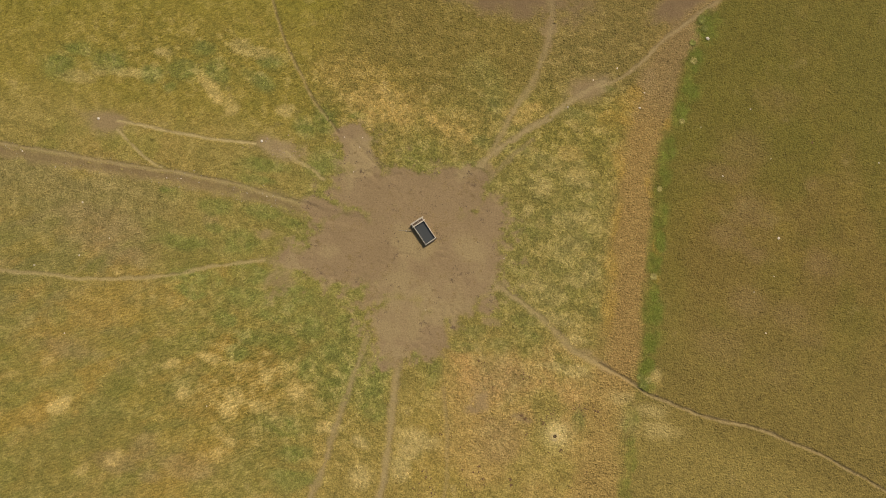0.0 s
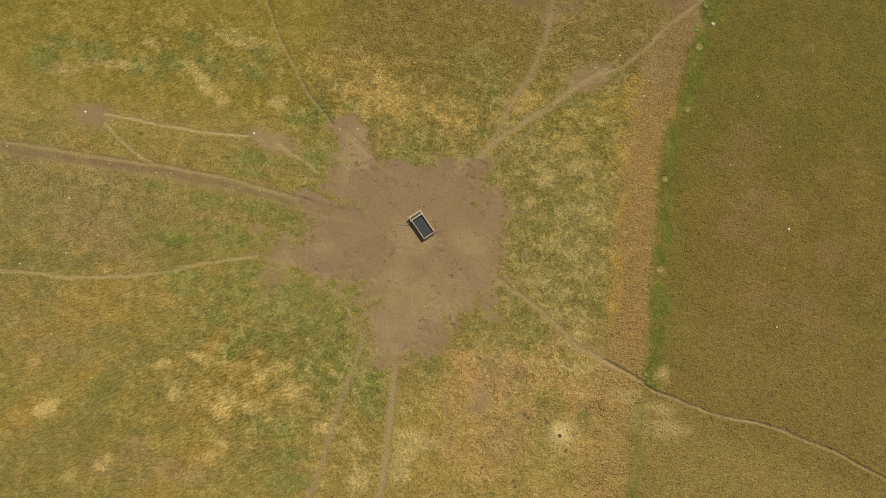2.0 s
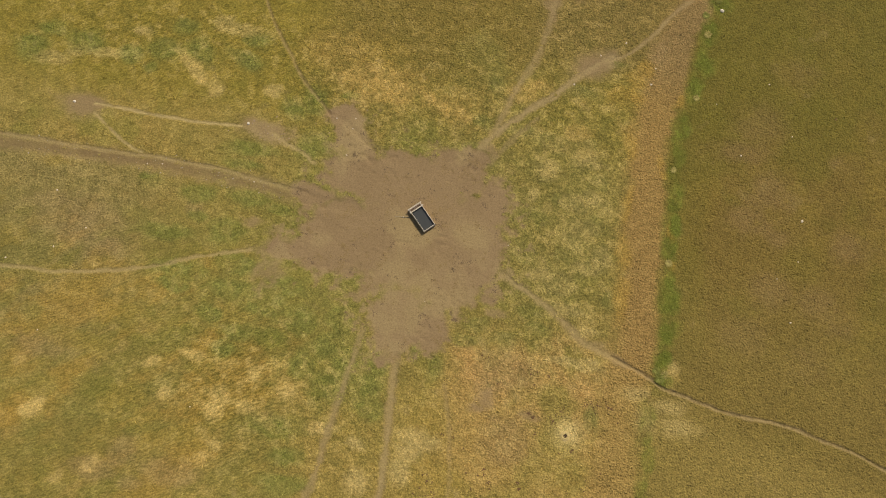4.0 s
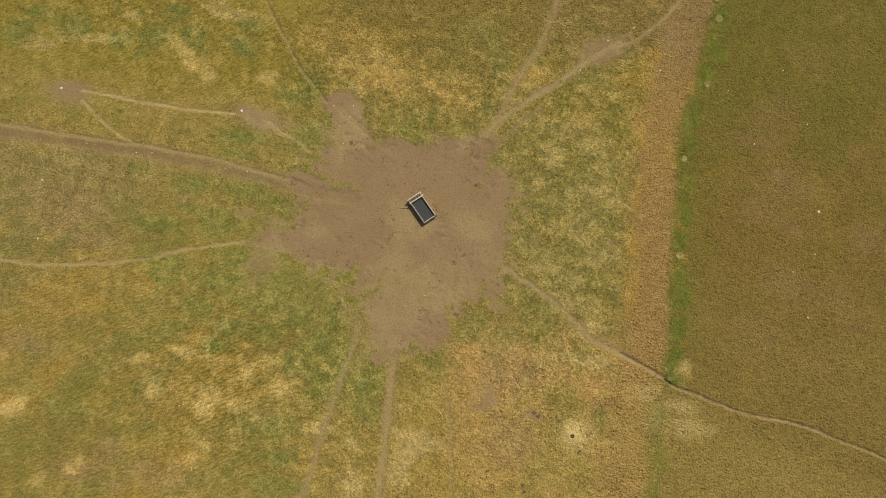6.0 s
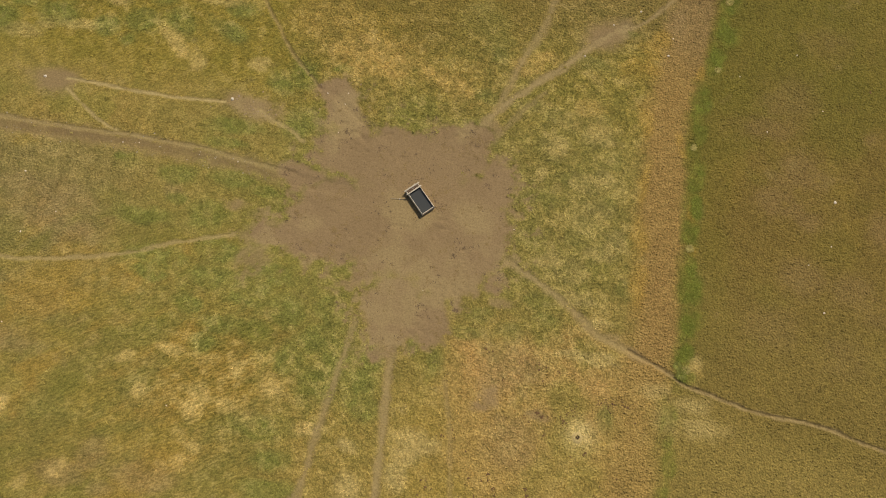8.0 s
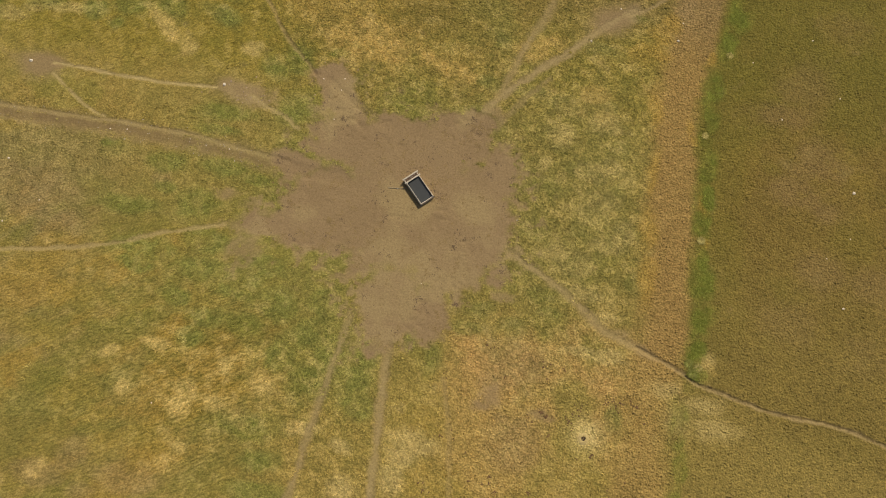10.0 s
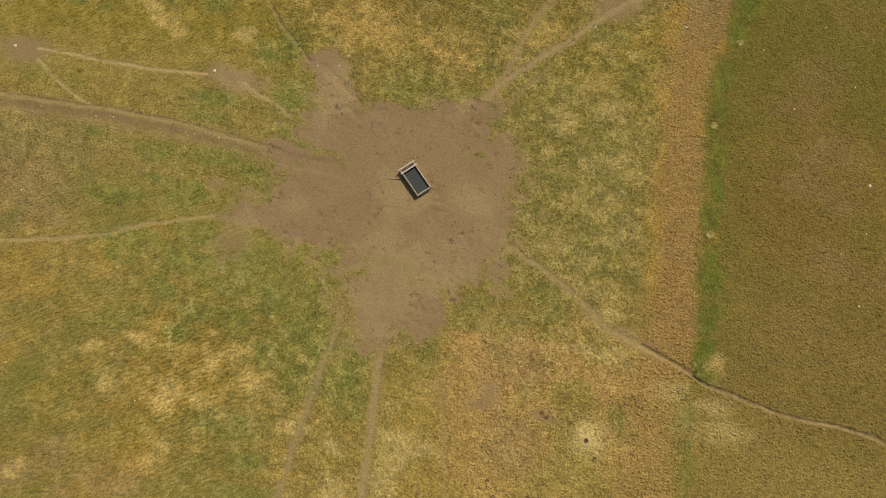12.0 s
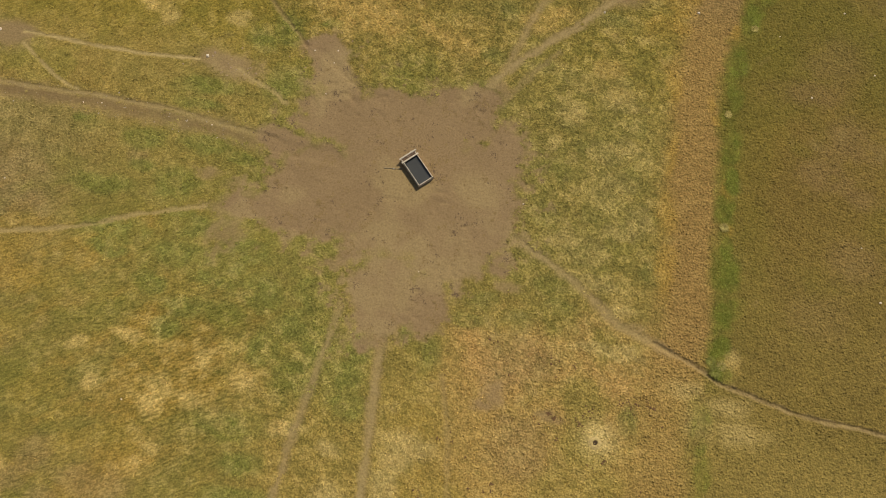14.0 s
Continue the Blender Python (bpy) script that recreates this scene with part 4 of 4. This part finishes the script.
DUNG_AT = [(-8.3, -6.8, 0.22), (0.7, -0.4, 0.13), (1.7, -2.3, 0.14), (5.3, -5.9, 0.15), (7.1, -6.2, 0.14), (4.9, -7.2, 0.13), (1.3, -7.2, 0.13), (6.2, -4.3, 0.13), (4.8, -8.7, 0.13),
           (0.6, -9.7, 0.12), (-1.7, -8.4, 0.14), (-4.0, -7.6, 0.13), (5.8, -9.4, 0.12), (3.2, -4.5, 0.13), (2.0, -13.0, 0.13), (0.9, -11.4, 0.13), (-5.8, -8.8, 0.14), (-12.1, 6.2, 0.13), (-5.5, 0.7, 0.13)]
TRODDEN_AT = [(2.9, -3.0), (3.4, -3.0), (5.2, -2.8), (5.0, -3.4), (5.9, -4.0), (6.6, -4.1), (5.9, -5.4), (5.4, -5.3), (6.7, -4.7), (3.5, -5.2), (5.0, -4.8), (2.0, -6.4), (2.1, -5.4), (4.5, -6.8),
              (6.9, -5.4), (6.4, -6.8), (-1.7, -8.1), (-2.7, -9.1), (-0.9, -9.7), (0, -6.9), (-2.3, -8.0), (-12.3, -0.6), (-12.8, -4.3), (-12.2, -3.0), (-8.3, -5.0), (-14.9, -5.7)]
for k, (x, y) in enumerate(TRODDEN_AT):
    drop("dung_pat", PATS[k % 5], x, y, 0.055 + 0.012 * (k * 7 % 5), 83 * k, "broken dung pat trodden flat into the dusty earth", "dung pat", "dung pats", 0.012)
for k, (x, y, r) in enumerate(DUNG_AT):
    drop("dung_pat", PATS[k % 5], x, y, 0.8 * r, 50 * k, "flat dark dung pat dried on the bare earth", "dung pat", "dung pats", 0.01)

MOUNDS = [rock_mesh("earth_mound", 40 + s, DUG_EARTH, 0.16, 1.3, 3, 1.6) for s in range(3)]
MOUND_AT = [(11.7, -19.6, 0.22), (12.1, -19.9, 0.26), (12.6, -19.8, 0.16), (8.3, -25.2, 0.2), (8.4, -25.6, 0.2), (7.8, -25.8, 0.18), (8.9, -26.3, 0.22), (9.1, -26.8, 0.2), (11.5, -25.9, 0.24), (11.7, -26.4, 0.2),
            (8.4, -17.3, 0.17), (11.8, -16.9, 0.17), (12.5, -21.3, 0.17), (6.2, -23.7, 0.15), (16.2, -22.2, 0.18), (14.3, -19.3, 0.12), (38.2, 14.0, 0.2), (40.1, -20.7, 0.14)]
for k, (x, y, r) in enumerate(MOUND_AT):
    drop("earth_mound", MOUNDS[k % 3], x, y, 0.7 * r, 65 * k, "low mound of dark dug earth in the grass", "earth mound", "earth mounds")


def burrow(x, y):
    """A ring of spoil round a flat dark disc for the hole."""
    ob = new("burrow")
    bm = bmesh.new()
    rings, sides = [(0.16, 0.03), (0.2, 0.07), (0.28, 0.07), (0.4, 0.04), (0.56, -0.03)], 28
    loops = []
    for r, z in rings:
        loops.append([bm.verts.new((r * math.cos(a) * (1 + 0.2 * noise.noise(Vector((math.cos(a) * 2, math.sin(a) * 2, r * 4)))), r * math.sin(a), z + 0.03 * noise.noise(Vector((a * 2, r * 5, 3)))))
                      for a in (2 * math.pi * i / sides for i in range(sides))])
    for p, q in zip(loops[:-1], loops[1:]):
        for i in range(sides):
            bm.faces.new((p[i], q[i], q[(i + 1) % sides], p[(i + 1) % sides]))
    part("spoil_ring", bm, SPOIL, ob, "pale crumbly spoil")
    bm = bmesh.new()
    # no depth here: the hole's shade is in the disc's dark soil colour
    bmesh.ops.create_circle(bm, cap_ends=True, segments=20, radius=0.19, matrix=pose(0, 0, 0.045))
    part("hole", bm, BURROW_SHADE, ob, "flat burrow mouth, its shade put into the dark soil colour")
    ob.matrix_basis = pose(x, y, height_at(x, y))
    return tagged(ob, "animal burrow with a dark mouth in pale spoil", "burrow")


burrow(15.3, -21.05)


def grass_clump(x, y, r, rgb, label, seed):
    """A tussock of many bent blades springing from one root."""
    luck = random.Random(seed)
    bm = bmesh.new()
    layer = bm.verts.layers.float_color.new("cover")
    for k in range(240):
        a, lie, size = luck.uniform(0, 6.283), radians(luck.uniform(66, 88)), r * luck.uniform(0.7, 1.15)
        d, wide = Vector((math.cos(a), math.sin(a), 0)), 0.012 + 0.022 * luck.random()
        across = Vector((-d.y, d.x, 0)) * wide
        root = d * 0.12 * r * luck.random()
        bend = root + d * size * 0.6 * math.sin(lie) + Vector((0, 0, size * 0.6 * math.cos(lie)))
        tip = root + d * size * math.sin(lie) * 1.1 + Vector((0, 0, size * 0.75 * math.cos(lie)))
        vs = [bm.verts.new(p) for p in (root - across, root + across, bend + across * 0.8, bend - across * 0.8, tip)]
        tone = luck.uniform(0.8, 1.25)
        for v in vs:
            v[layer] = (rgb[0] * tone, rgb[1] * tone, rgb[2] * tone, 1)
        bm.faces.new(vs[:4]), bm.faces.new((vs[3], vs[2], vs[4]))
    ob = part("grass_clump", bm, BLADES)
    ob.matrix_basis = pose(x, y, height_at(x, y))
    return tagged(ob, label, "grass clump", "tussocks along the strip")


for k, (x, y, r) in enumerate([(24.6, 21.0, 0.65), (24.1, 13.9, 0.5), (23.1, -3.4, 0.6), (22.6, 6.0, 0.5), (23.8, -14.0, 0.6)]):
    grass_clump(x, y, 0.6 * r, lin(164, 150, 88), "bleached straw-coloured tussock in the green strip", 60 + k)
for k, (x, y, r) in enumerate([(23.4, -14.5, 0.7), (23.0, -13.8, 0.6), (24.9, 26.0, 0.8), (24.2, 23.1, 0.6), (25.3, 25.0, 0.6)]):
    grass_clump(x, y, 0.62 * r, lin(131, 130, 66), "rank green tussock in the strip", 80 + k)


# ---- loose litter as stuff ----
def litter(name, count, keep, small, large, mat, label, category, box, tall=0.25):
    """Many little lumps in one object, kept with the chance that keep(plan, x, y) gives."""
    x, y = rng.uniform(box[0], box[1], count), rng.uniform(box[2], box[3], count)
    p = plan(x, y)
    ok = rng.rand(count) < keep(p, x, y)
    x, y, z = x[ok], y[ok], p["h"][ok]
    n = len(x)
    r = small + (large - small) * rng.rand(n) ** 2.5
    a = np.arange(6) * math.pi / 3
    ring = np.stack([np.cos(a), np.sin(a), np.zeros(6)], -1)
    base = np.concatenate([ring, [[0.15, 0.1, tall]]])
    shape = base[None] * (r[:, None, None] * rng.uniform(0.65, 1.35, (n, 7, 1)))
    turn = rng.uniform(0, 6.28, n)
    c, q = np.cos(turn)[:, None], np.sin(turn)[:, None]
    v = np.stack([shape[..., 0] * c - 0.7 * shape[..., 1] * q, shape[..., 0] * q + 0.7 * shape[..., 1] * c, shape[..., 2]], -1) + np.stack([x, y, z + 0.004], -1)[:, None]
    fan = np.array([[k, (k + 1) % 6, 6] for k in range(6)])
    f = (fan[None] + 7 * np.arange(n)[:, None, None]).reshape(-1, 3)
    return tagged(new(name, mesh_from(name, v.reshape(-1, 3), f, mat, None, None, False)), label, category, kind="stuff")


def near_line(x, y, pts, half):
    return np.exp(-(from_line(x, y, pts)[0] / half) ** 2)


litter("dung_crumbs", 140000, lambda p, x, y: 0.75 * p["bare"] * step(0.58, 0.66, fnoise(x, y, 0.6, 301)) * step(0.42, 0.55, fnoise(x, y, 2.0, 305)) , 0.03, 0.11, DUNG, "dark crumbs of dung and clods trodden over the bare earth", "dung", (-18, 10, -18, 8))
litter("hoof_scuffs", 120000, lambda p, x, y: 0.8 * p["bare"] * step(0.58, 0.65, fnoise(x, y, 0.55, 311)) * step(0.48, 0.58, fnoise(x, y, 1.5, 315)), 0.04, 0.11, SCUFFED, "scuffs of darker turned earth where hoofs broke the crust", "loose earth", (-18, 10, -18, 8), 0.10)
litter("gravel", 20000, lambda p, x, y: 0.10 * near_line(x, y, TRAILS["cart_track"][0], 0.7), 0.02, 0.08, GRAVEL, "scattered pale gravel along the cart track", "gravel", (-52, -15, -5, 1))
litter("earth_crumbs", 30000, lambda p, x, y: 0.3 * step(0.58, 0.70, fnoise(x, y, 2.8, 95)) * step(2, 6, x), 0.04, 0.13, DUG_EARTH, "crumbs of dark dug earth in the short grass", "loose earth", (2, 20, -32, -15))
litter("clods", 6000, lambda p, x, y: 0.35 * np.maximum(blob(x, y, -10.4, 5.6, 1.7, 1.4), 0.8 * blob(x, y, -18.6, 3.2, 1.7, 0.8)) * step(0.5, 0.66, fnoise(x, y, 0.7, 321)), 0.03, 0.12, CLODS, "pinkish clods of dry earth on the bare patch", "loose earth", (-22, -8, 1, 8), 0.3)
